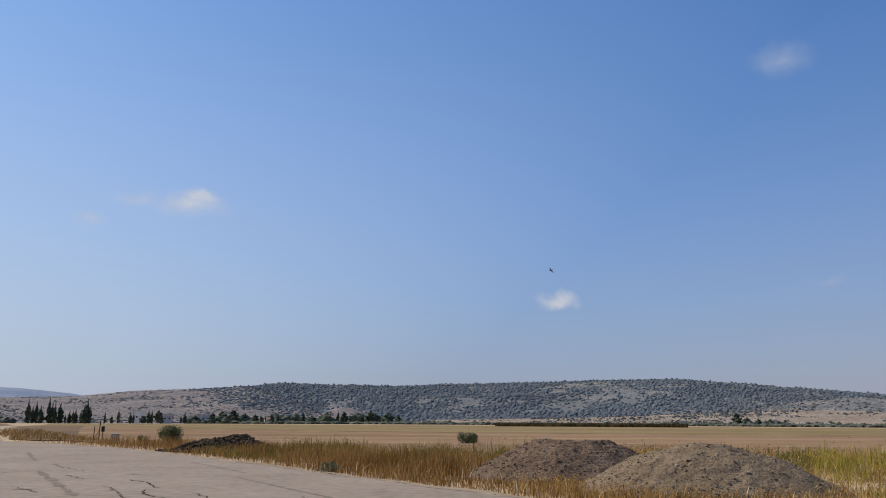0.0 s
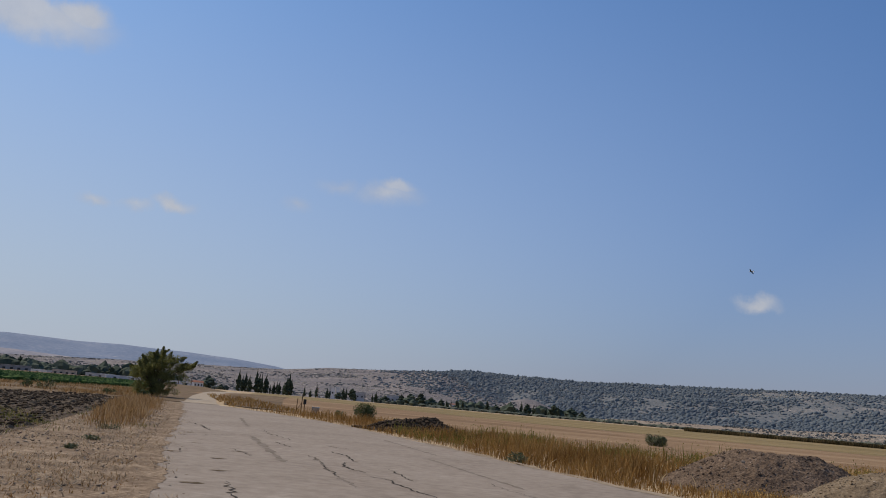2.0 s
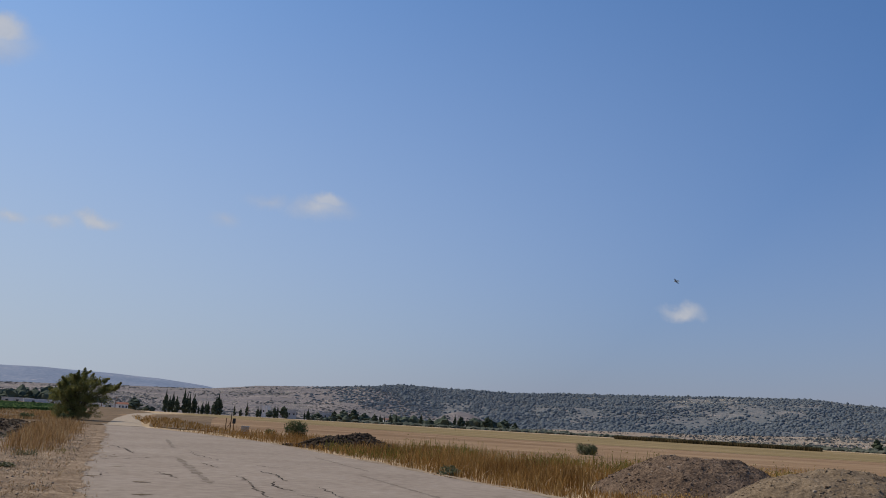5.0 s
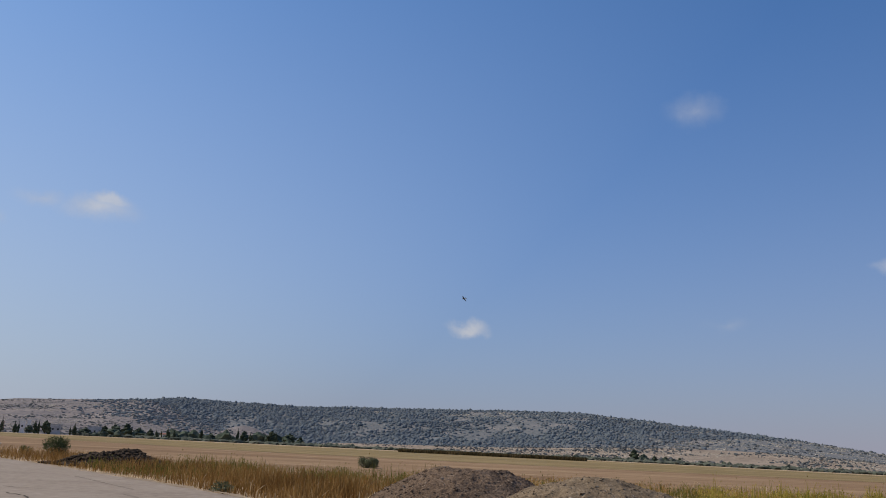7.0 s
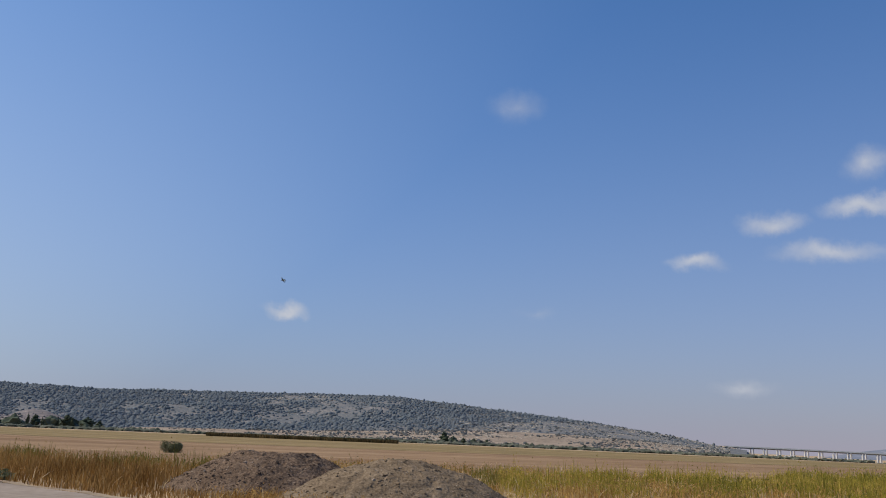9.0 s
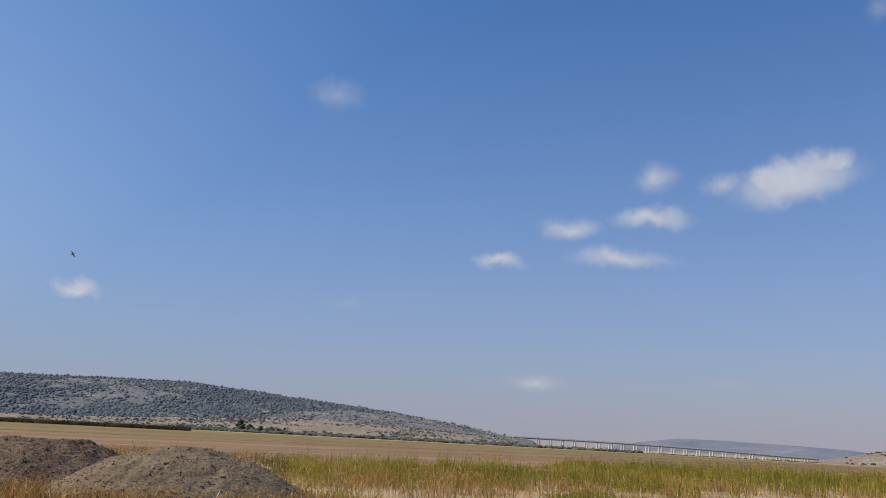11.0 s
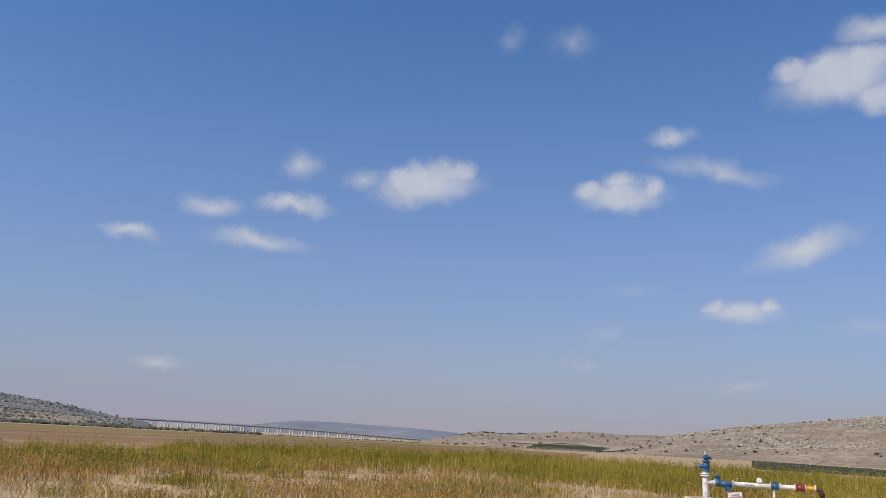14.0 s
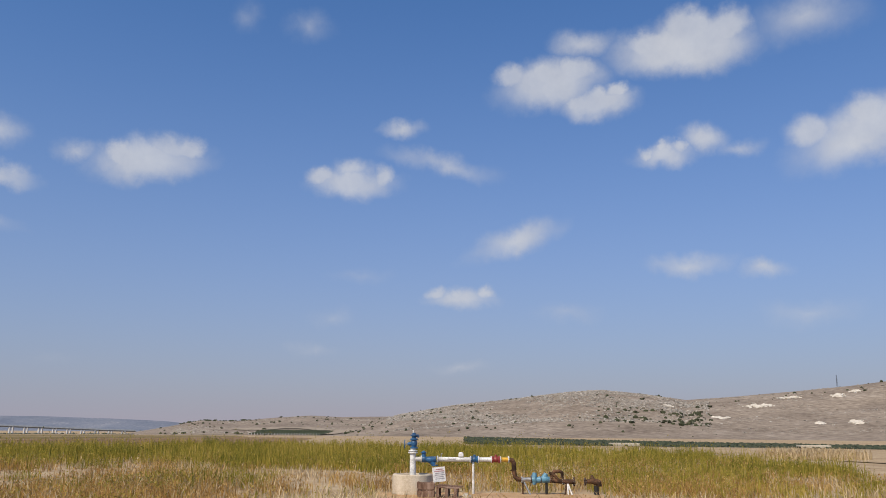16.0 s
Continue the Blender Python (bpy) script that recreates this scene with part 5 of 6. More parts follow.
top = turned("gate_valve", [(0.0, 1.13), (0.10, 1.135), (0.10, 1.165), (0.062, 1.18), (0.085, 1.23), (0.09, 1.29), (0.066, 1.34), (0.10, 1.352), (0.10, 1.38), (0.06, 1.392), (0.058, 1.44), (0.095, 1.452), (0.095, 1.475), (0.05, 1.485), (0.045, 1.53), (0.0, 1.535)], BLUE_P, pipe, "Z", (0.02, 0, 0), "blue cast gate valve")
rod("bonnet", [(0.02, 0, 1.26), (-0.09, 0, 1.25), (-0.15, 0, 1.245)], [0.058, 0.05, 0.03], BLUE_P, top)
rod("spindle", [(-0.13, 0, 1.245), (-0.24, 0, 1.24)], [0.014, 0.014], STEEL, top)
wheel(top, (-0.22, 0, 1.24), 0.105, BLUE_P, "X")
rod("spout", [(0.06, 0, 1.455), (0.115, 0, 1.46), (0.14, 0, 1.41)], [0.035, 0.035, 0.03], BLUE_P, top)
rod("vent", [(0.0, 0, 1.52), (0.0, 0, 1.585), (-0.015, 0, 1.6)], [0.022, 0.02, 0.012], WHITE_P, top, "white air vent")

# the level run of pipe
Z0 = 0.87
rod("branch", [(0.06, 0, Z0), (0.24, 0, Z0)], [0.058, 0.058], WHITE_P, pipe, "", 20)
flange(0.215, Z0, WHITE_P, pipe)
gate = rod("angle_valve", [(0.235, 0, Z0), (0.29, 0, Z0), (0.36, 0, Z0 - 0.02)], [0.075, 0.085, 0.07], BLUE_P, pipe, "blue angle valve", 20)
rod("bonnet", [(0.28, 0, Z0 + 0.03), (0.275, 0, Z0 + 0.17)], [0.062, 0.05], BLUE_P, gate, "", 16)
turned("cap", [(0, 0), (0.075, 0.0), (0.08, 0.02), (0.05, 0.03), (0.02, 0.06), (0.0, 0.06)], BLUE_P, gate, "Z", (0.275, 0, Z0 + 0.15))
strain = rod("strainer", [(0.35, 0, Z0 - 0.01), (0.45, 0, Z0 - 0.02), (0.60, 0, Z0)], [0.07, 0.085, 0.07], BLUE_P, pipe, "blue strainer", 20)
rod("leg", [(0.45, 0, Z0 - 0.02), (0.55, 0, Z0 - 0.14)], [0.07, 0.066], BLUE_P, strain, "", 16)
turned("cover", [(0, -0.015), (0.085, -0.015), (0.085, 0.015), (0, 0.015)], BLUE_P, strain, "Z", (0.565, 0, Z0 - 0.155))
flange(0.635, Z0, WHITE_P, pipe)
rod("long_pipe", [(0.65, 0, Z0), (1.47, 0, Z0 - 0.005)], [0.058, 0.058], WHITE_P, pipe, "white steel pipe with worn lettering", 24)
for k in range(7):
    block("mark", (0.018 + 0.008 * (k % 3), 0.004, 0.03), (0.90 + 0.032 * k, -0.0575, Z0 + 0.004), INK, pipe, bevel=0.0)
meter = block("water_meter", (0.13, 0.11, 0.085), (1.24, 0, Z0 + 0.105), SIGNWHITE, pipe, "white meter housing", bevel=0.012)
turned("lid", [(0, 0), (0.05, 0), (0.05, 0.025), (0.035, 0.035), (0, 0.035)], SIGNWHITE, meter, "Z", (1.24, 0, Z0 + 0.145))
rod("tap", [(0.73, 0, Z0 + 0.05), (0.73, 0, Z0 + 0.13), (0.76, 0, Z0 + 0.14)], [0.014, 0.012, 0.016], STEEL, pipe)
flange(1.485, Z0, WHITE_P, pipe)
mid = turned("butterfly_valve", [(0.088, -0.085), (0.088, -0.06), (0.062, -0.045), (0.078, 0.0), (0.062, 0.045), (0.088, 0.06), (0.088, 0.085)], BLUE_P, pipe, "X", (1.59, 0, Z0), "blue cast valve body")
rod("neck", [(1.59, 0, Z0 + 0.06), (1.59, 0, Z0 + 0.12)], [0.04, 0.035], BLUE_P, mid)
flange(1.695, Z0, WHITE_P, pipe)
rod("short_pipe", [(1.70, 0, Z0), (2.02, 0, Z0)], [0.056, 0.056], WHITE_P, pipe, "", 24)
flange(2.025, Z0, WHITE_P, pipe)
redv = turned("flow_control", [(0.092, -0.10), (0.092, -0.07), (0.065, -0.05), (0.08, 0.0), (0.065, 0.05), (0.092, 0.07), (0.092, 0.10)], RED_P, pipe, "X", (2.145, 0, Z0), "dark red valve body")
rod("neck", [(2.145, 0, Z0 + 0.06), (2.145, 0, Z0 + 0.125)], [0.04, 0.03], RED_P, redv)
flange(2.262, Z0, WHITE_P, pipe)
rod("yellow_pipe", [(2.27, 0, Z0), (2.47, 0, Z0)], [0.055, 0.055], YELLOW_P, pipe, "yellow painted pipe", 20)
flange(2.475, Z0, WHITE_P, pipe)
rod("post", [(1.56, -0.02, -0.1), (1.56, 0, Z0 - 0.06)], [0.03, 0.03], WHITE_P, pipe, "white prop")
rod("downpipe", [(2.50, 0, Z0 - 0.005), (2.57, 0, Z0 - 0.02), (2.61, 0, Z0 - 0.09), (2.62, 0, 0.55), (2.64, 0, 0.44), (2.71, 0, 0.385), (2.80, 0, 0.375)], [0.06, 0.064, 0.064, 0.058, 0.06, 0.06, 0.056], RUST, pipe, "rusty brown downpipe", 16)
rod("drain_tap", [(2.58, -0.02, 0.62), (2.52, -0.06, 0.60)], [0.02, 0.016], RUST, pipe)
flange(2.815, 0.37, STEEL, pipe, r=0.085)
rod("joint", [(2.83, 0, 0.37), (2.95, 0, 0.38), (3.04, 0, 0.38)], [0.055, 0.05, 0.055], STEEL, pipe, "grey steel coupling", 16)
flange(3.05, 0.375, RUST, pipe)
tealv = rod("pressure_valve", [(3.06, 0, 0.37), (3.13, 0, 0.38), (3.20, 0, 0.36), (3.30, 0, 0.38)], [0.075, 0.10, 0.07, 0.08], TEAL_P, pipe, "light blue pressure valve", 18)
rod("bonnet", [(3.13, 0, 0.42), (3.15, 0, 0.55)], [0.085, 0.05], TEAL_P, tealv, "", 16)
rod("bowl", [(3.14, -0.03, 0.34), (3.12, -0.04, 0.25)], [0.06, 0.04], TEAL_P, tealv, "", 14)
teal2 = rod("filter_valve", [(3.30, 0, 0.38), (3.42, 0, 0.39), (3.54, 0, 0.37)], [0.08, 0.095, 0.07], TEAL_P, pipe, "light blue filter body", 18)
rod("bonnet", [(3.38, 0, 0.40), (3.45, 0, 0.53)], [0.08, 0.055], TEAL_P, teal2, "", 16)
for u in (3.305, 3.55):
    flange(u, 0.375, RUST, pipe)
by = rod("bypass", [(3.57, 0, 0.36), (3.60, 0, 0.50), (3.66, 0, 0.58), (3.80, 0, 0.59), (3.86, 0, 0.55), (3.86, 0, 0.42)], [0.05, 0.052, 0.05, 0.048, 0.05, 0.05], RUST, pipe, "rusty bypass loop", 14)
rod("rib", [(3.52, -0.03, 0.56), (3.66, -0.03, 0.48), (3.78, -0.03, 0.36)], [0.035, 0.04, 0.035], RUST, by)
rod("outlet", [(3.55, 0, 0.36), (3.84, 0, 0.335), (4.16, 0, 0.33)], [0.055, 0.06, 0.058], RUST, pipe, "rusty outlet pipe", 18)
flange(3.88, 0.335, RUST, pipe)
flange(4.17, 0.33, RUST, pipe, r=0.115, t=0.03)
rod("black_prop", [(3.45, 0, -0.1), (3.45, 0, 0.33)], [0.034, 0.034], BLACK_P, pipe, "black iron prop")
for u0, u1, m in ((2.84, 2.84, RUST), (2.86, 3.05, STEEL), (3.98, 3.90, RUST), (3.98, 4.12, WHITE_P), (3.99, 4.0, WHITE_P)):
    rod("prop", [(u1, -0.1 if u0 != u1 else 0.02, -0.06), (u0, 0, 0.34)], [0.02, 0.022], m, pipe)

# the loose valve standing by itself
lone = thing("loose_valve", at_well(4.62, -0.1, 0.0), "rusted valve standing loose on the ground", "valve")
rod("body", [(-0.17, 0, 0.34), (-0.04, 0, 0.35), (0.08, 0, 0.33)], [0.05, 0.06, 0.075], RUST, lone, "", 16)
flange(-0.185, 0.34, RUST, lone, r=0.10, t=0.03)
rod("bonnet", [(0.03, 0, 0.34), (0.0, 0, 0.44), (-0.01, 0, 0.50)], [0.075, 0.05, 0.02], RUST, lone, "", 14)
rod("elbow", [(0.08, 0, 0.34), (0.16, 0, 0.31), (0.17, 0, 0.22)], [0.08, 0.09, 0.075], RUST, lone, "", 16)
rod("foot", [(0.10, 0, 0.24), (0.10, 0, -0.05)], [0.065, 0.068], BLACK_P, lone, "black pipe stub", 14)

# notice board
board = thing("notice_board", at_well(0.66, -0.62, 0.0, 6), "white notice board with faded writing on a metal stake", "sign")
tip = Matrix.Rotation(radians(-6), 4, "Y")
rod("stake", [(0.0, 0.02, -0.1), (0.0, 0.02, 0.42)], [0.014, 0.014], RUST, board)
block("panel", (0.32, 0.012, 0.36), (0, 0, 0.52), SIGNWHITE, board, "white sheet-metal panel", tip, 0.003)
for k in range(6):
    wide = (0.17, 0.25, 0.22, 0.26, 0.20, 0.24)[k]
    block("text_line", (wide, 0.004, 0.022 if k < 2 else 0.013), (0.005 * k, -0.009, 0.645 - 0.045 * k), SIGNRED if k < 2 else INK, board, "", tip, 0.0)

# broken crates in front
def crate(u, v, turn, w, d, h, label, slats, tilt=0.0):
    ob = thing("wooden_crate", at_well(u, v, 0.0, turn) @ pose(0, 0, 0, tilt, 0, 0), label, "crate")
    for sx in (-1, 1):
        for sy in (-1, 1):
            block("corner_post", (0.05, 0.05, h), (sx * (w / 2 - 0.025), sy * (d / 2 - 0.025), h / 2), WOOD, ob)
    for k in range(slats):
        z = h * (k + 0.5) / slats
        for sy in (-1, 1):
            block("slat", (w, 0.016, h / slats * 0.82), (0, sy * (d / 2 + 0.008), z), WOOD, ob)
        for sx in (-1, 1):
            block("slat", (0.016, d, h / slats * 0.82), (sx * (w / 2 + 0.008), 0, z), WOOD, ob)
    return ob


crate(0.33, -0.98, 4, 0.38, 0.45, 0.36, "weathered reddish wooden crate against the well ring", 2)
pal = thing("broken_pallet", at_well(0.86, -1.0, 0.0, -8), "broken wooden pallet lying beside the crate", "pallet")
for k in range(4):
    block("board", (0.60, 0.09, 0.022), (0.02 * k, -0.22 + 0.14 * k, 0.24 + 0.01 * k), WOOD, pal, "", Matrix.Rotation(radians(4), 4, "Y"), 0.003)
for k in (-1, 0, 1):
    block("bearer", (0.07, 0.52, 0.22), (0.22 * k, 0, 0.115), WOOD, pal, "", None, 0.004)
block("loose_board", (0.62, 0.10, 0.022), (0.08, -0.42, 0.035), WOOD, pal, "", Matrix.Rotation(radians(9), 4, "Z"), 0.003)
rock = thing("stone", at_well(1.32, -1.15, 0.03), "pale stone lying by the pallet", "stone")
shape = new("body", scatter("body", [ball(2)], np.zeros(1), np.zeros(1), np.zeros(1), np.full(1, 0.12), np.full(1, 0.08), ROCK, 0.12, 5))
shape.parent = rock

# ---- details of the road and verge ----
def crack(points, wide, seed, mat=CRACK, z=0.036, jag=0.045):
    """A jagged open crack in the asphalt."""
    rng = random.Random(seed)
    way = []
    for (ax, ay), (bx, by) in zip(points, points[1:]):
        n = max(3, int(math.hypot(bx - ax, by - ay) / 0.14))
        way += [(ax + (bx - ax) * k / n + rng.gauss(0, jag), ay + (by - ay) * k / n + rng.gauss(0, jag)) for k in range(n)]
    way.append(points[-1])
    v, f = [], []
    for i, (px, py) in enumerate(way):
        qx, qy = way[min(i + 1, len(way) - 1)]
        ox, oy = way[max(i - 1, 0)]
        l = math.hypot(qx - ox, qy - oy) or 1
        w = 0.6 * wide * rng.uniform(0.2, 1.0) * min(1, 0.2 + i / 3, 0.2 + (len(way) - 1 - i) / 3) / 2
        nx, ny = -(qy - oy) / l * w, (qx - ox) / l * w
        v += [(px + nx, py + ny, z), (px - nx, py - ny, z)]
        if i:
            f.append((2 * i - 2, 2 * i - 1, 2 * i + 1, 2 * i))
    ob = new("crack", mesh_of("crack", v, f, mat))
    ob.parent = bpy.data.objects["road"]
    return ob


PATCH = material("dirt_patch", [(0.1, (0.06, 0.045, 0.03)), (0.9, (0.16, 0.12, 0.08))], 4, 6, 0.95, 0.8, 40, 0.4)
TAR = material("tar_streak", [(0.3, (0.155, 0.127, 0.10)), (0.7, (0.21, 0.175, 0.142))], 1.5, 6, 0.85, 0.3, 40, 0.3)
for i, (pts, w) in enumerate([
    ([(-8.9, 24.6), (-8.3, 24.2), (-7.7, 24.2)], 0.10), ([(-8.0, 22.5), (-7.3, 21.7), (-6.4, 19.9)], 0.12),
    ([(-6.6, 19.6), (-6.0, 18.2), (-5.4, 17.6)], 0.11), ([(-5.2, 17.0), (-4.6, 16.6), (-4.1, 15.8), (-3.2, 14.6)], 0.09),
    ([(-5.3, 18.9), (-4.7, 17.8), (-4.1, 16.8)], 0.07), ([(-12.0, 27.6), (-10.4, 25.6)], 0.09), ([(-10.4, 24.2), (-9.2, 22.6)], 0.08),
    ([(-7.8, 20.4), (-7.3, 19.7), (-6.1, 17.3), (-4.7, 14.8)], 0.07), ([(-13.2, 29.5), (-11.6, 26.8)], 0.06), ([(-3.0, 18.2), (-1.4, 15.8)], 0.05),
    ([(-16.5, 30.1), (-15.0, 28.4), (-13.8, 26.6)], 0.16), ([(-6.5, 13.6), (-5.9, 12.5), (-5.0, 11.0)], 0.09), ([(-12.9, 22.6), (-12.5, 24.0), (-12.3, 25.3)], 0.08), ([(-9.8, 20.2), (-8.4, 18.6)], 0.06)]):
    crack(pts, w, i)
for pts, w in (([(-11.9, 25.8), (-9.3, 21.3), (-7.4, 18.0)], 0.5), ([(-14.5, 31.0), (-18.5, 38.5)], 0.4), ([(-5.5, 25.0), (-9.0, 31.0)], 0.3), ([(-2.0, 17.5), (-5.5, 23.5)], 0.3)):
    crack(pts, w, 50, TAR, 0.033, 0.01).name = "tar_streak"
for i, (a, b) in enumerate([(-7.4, 15.0), (-10.0, 17.8), (-8.6, 17.2), (-6.8, 12.9), (-9.2, 19.4), (-11.0, 20.6), (-13.2, 24.2)]):
    crack([(a - 0.16, b - 0.05), (a, b + 0.04), (a + 0.2, b + 0.12)], 0.55 if i < 4 else 0.35, 70 + i, PATCH, 0.035, 0.02).name = "dirt_patch"


def strewn_flat(name, n, x0, x1, y0, y1, lo, hi, mat, seed, label, category, keep):
    g = np.random.default_rng(seed)
    px, py = g.uniform(x0, x1, n), g.uniform(y0, y1, n)
    ok = keep(px, py, g)
    px, py = px[ok], py[ok]
    s = lo + (hi - lo) * g.uniform(0, 1, len(px)) ** 3
    stuff(name, scatter(name, BALLS, px, py, 0.02 + s * 0.2, s, s * 0.6, mat, 0.3, seed), label, category)


strewn_flat("gravel", 30000, -26, -2, 9, 45, 0.006, 0.034, mat_clod, 201, "loose stones and clods on the dirt verge", "gravel",
            lambda px, py, g: (road_left(py) - px > -0.7) & (road_left(py) - px < 6) & (fbm(px * 0.6, py * 0.6, 7, 3) + g.uniform(-0.4, 0.4, len(px)) > 0))
CLOD_D = material("dark_clods", [(0.1, (0.025, 0.017, 0.012)), (0.55, (0.062, 0.044, 0.03)), (0.95, (0.19, 0.145, 0.095))], 2.0, 4, 0.95, 0.4, 20, 0.2, piece=0.75)
strewn_flat("furrow_clods", 46000, -42, -9, 6, 55, 0.03, 0.125, CLOD_D, 203, "turned clods of the ploughed field", "clods",
            lambda px, py, g: (px < np.interp(py, [6, 12, 21, 37, 52, 57], [-10, -11.6, -16.2, -25.2, -34.5, -40])) & (py < 54.5) & (px > -39) & (np.sin((px * 0.85 + py * 0.52) * 5.2) + g.uniform(-1.5, 1.5, len(px)) > 0))
strewn_flat("road_grit", 2600, -20, 6, 10, 34, 0.006, 0.022, mat_clod, 205, "grit lying along the asphalt's edges", "gravel",
            lambda px, py, g: (px > road_left(py)) & (px < road_right(py)) & (np.minimum(px - road_left(py), road_right(py) - px) < g.exponential(0.7, len(px))))

# dusty drift on the asphalt's right edge
DUST = material("dust", [(0.2, (0.20, 0.15, 0.10)), (0.8, (0.31, 0.25, 0.18))], 1.0, 7, 0.95, 0.3, 20, 0.4)
edge_l = [(px - 0.05 - 0.14 * math.sin(py * 1.9) - 0.10 * math.sin(py * 0.7), py) for px, py in [(float(np.interp(q, [p[1] for p in ROAD_R], [p[0] for p in ROAD_R])), q) for q in np.linspace(10, 54, 60)]]
edge_r = [(px + 0.35 + 0.2 * math.sin(py * 2.3), py) for px, py in [(float(np.interp(q, [p[1] for p in ROAD_R], [p[0] for p in ROAD_R])), q) for q in np.linspace(10, 54, 60)]]
sheet("road_edge", edge_l + edge_r[::-1], 0.037, DUST, "dusty crumbling edge of the asphalt", "road")

# crumbled earth and straw spilling over the asphalt's other edge
spill = [(float(road_left(q)), float(q)) for q in np.linspace(6, 53, 420)]
ys = np.array([q[1] for q in spill])
crumble = 0.06 + 0.30 * np.abs(fbm(ys * 0.5, ys * 0, 31, 3)) + 0.26 * fbm(ys * 2.1, ys * 0, 33, 4)
inner = [(px + float(c), py) for (px, py), c in zip(spill, crumble)]
sheet("road_edge", [(px - 0.4, py) for px, py in spill] + inner[::-1], 0.037, VERGE, "earth spilling over the broken edge of the asphalt", "road")

# ---- small things at the roadside ----
stakes = thing("marker_stakes", pose(-22.0, 54.7, 0, 0, 0, 20), "rusty marker stakes with a dark box", "post")
rod("stake", [(0, 0, -0.1), (0.03, 0, 1.35)], [0.03, 0.026], RUST, stakes)
rod("stake", [(-0.32, 0, -0.1), (-0.28, 0, 1.0)], [0.028, 0.024], RUST, stakes)
rod("brace", [(-0.3, 0, 0.2), (0.02, 0, 0.75)], [0.018, 0.018], RUST, stakes)
block("box", (0.2, 0.16, 0.34), (0.22, 0, 0.82), BLACK_P, stakes, "dark metal box", None, 0.01)
rod("post", [(0.22, 0, -0.1), (0.22, 0, 0.7)], [0.025, 0.025], RUST, stakes)
cab = thing("meter_box", pose(-20.9, 54.6, 0, 0, 0, 20), "small grey concrete meter box", "box")
block("body", (0.5, 0.35, 0.5), (0, 0, 0.24), CONCRETE, cab, "", None, 0.02)
block("lid", (0.56, 0.4, 0.05), (0, 0, 0.515), STEEL, cab, "grey metal lid", None, 0.01)


def pole(az, r, tall, label, arms=1):
    px, py = polar(az, r)
    ob = thing("utility_pole", pose(px, py, float(valley(r)), 0, 0, -az), label, "pole", "utility poles")
    rod("mast", [(0, 0, -0.3), (0, 0, tall)], [0.14, 0.09], WOOD, ob, "", 8)
    for k in range(arms):
        block("crossarm", (1.5, 0.12, 0.12), (0, 0, tall - 0.4 - 0.7 * k), WOOD, ob)
    return ob


pole(-30.1, 300, 4.6, "wooden utility pole by the track")
pole(-29.3, 310, 4.3, "wooden utility pole beyond the tree")
pole(-21.0, 470, 5.5, "thin utility pole among the cypresses")

# ---- village ----
WALLW, WALLB, TILE = plain("white_render", (0.66, 0.65, 0.63), 0.85, 0, 0.1, 0.6), plain("grey_sheeting", (0.40, 0.40, 0.40), 0.7, 0, 0.2, 0.4), plain("red_tiles", (0.26, 0.12, 0.085), 0.85, 0, 0.2, 1.0)
SHEET = plain("dusty_sheeting", (0.36, 0.32, 0.28), 0.8, 0, 0.2, 0.5)
PANE = plain("dark_pane", (0.03, 0.035, 0.04), 0.15)


def house(name, az, r, w, d, h, roof, wall, label, windows=3, turn=0):
    px, py = polar(az, r)
    ob = thing(name, pose(px, py, float(valley(r)), 0, 0, -az + turn), label, "house")
    block("wall", (w, d, h + 0.5), (0, 0, h / 2 - 0.25), wall, ob, "", None, 0.03)
    if roof == "gable":
        bm = bmesh.new()
        hw, hd, up = w / 2 + 0.3, d / 2 + 0.3, w * 0.2
        vs = [bm.verts.new(q) for q in ((-hw, -hd, h), (hw, -hd, h), (hw, hd, h), (-hw, hd, h), (-hw, 0, h + up), (hw, 0, h + up))]
        for q in ((0, 1, 5, 4), (2, 3, 4, 5), (0, 4, 3), (1, 2, 5), (3, 2, 1, 0)):
            bm.faces.new([vs[k] for k in q])
        part("roof", bm, TILE, ob, "red tiled roof")
    else:
        block("roof", (w + 0.3, d + 0.3, 0.25), (0, 0, h + 0.13), wall, ob, "", None, 0.03)
    for k in range(windows):
        u = w * ((k + 0.5) / windows - 0.5)
        win = block("window", (min(1.0, w / windows * 0.45), 0.08, 1.0), (u, -d / 2 - 0.02, h * 0.55), PANE, ob, "", None, 0.0)
        block("sill", (min(1.2, w / windows * 0.5), 0.16, 0.08), (u, -d / 2 - 0.06, h * 0.55 - 0.55), wall, win)
    return ob


house("apartment_block", -20.02, 540, 3.0, 4, 7.4, "flat", WALLW, "plain white tower-like building among trees", 1)
house("apartment_block", -19.68, 545, 2.2, 4, 7.6, "flat", WALLW, "narrow white building among trees", 1)
house("shed", -18.3, 560, 8.5, 5, 6.0, "flat", WALLB, "low grey farm shed behind trees", 3)
house("shed", -15.9, 560, 8.5, 5, 5.8, "flat", WALLB, "long grey farm shed behind trees", 3)
house("cottage", -11.75, 505, 3.0, 4, 3.0, "gable", WALLW, "small white house with a red roof", 2, 20)
house("shed", -10.2, 520, 4, 4, 2.2, "flat", WALLW, "low white outbuilding among the trees", 2)
house("cottage", -28.9, 430, 4.6, 4, 2.6, "gable", WALLW, "white house with a red tiled roof behind the tree", 3, 12)
house("greenhouse", -40.6, 480, 13, 7, 2.2, "flat", WALLW, "long pale greenhouse at the village's edge", 2)
house("greenhouse", -37.3, 500, 15, 7, 2.4, "flat", WALLB, "long grey greenhouse at the village's edge", 2)
house("greenhouse", -35.0, 520, 11, 7, 2.3, "flat", WALLB, "grey greenhouse behind the tree", 5)
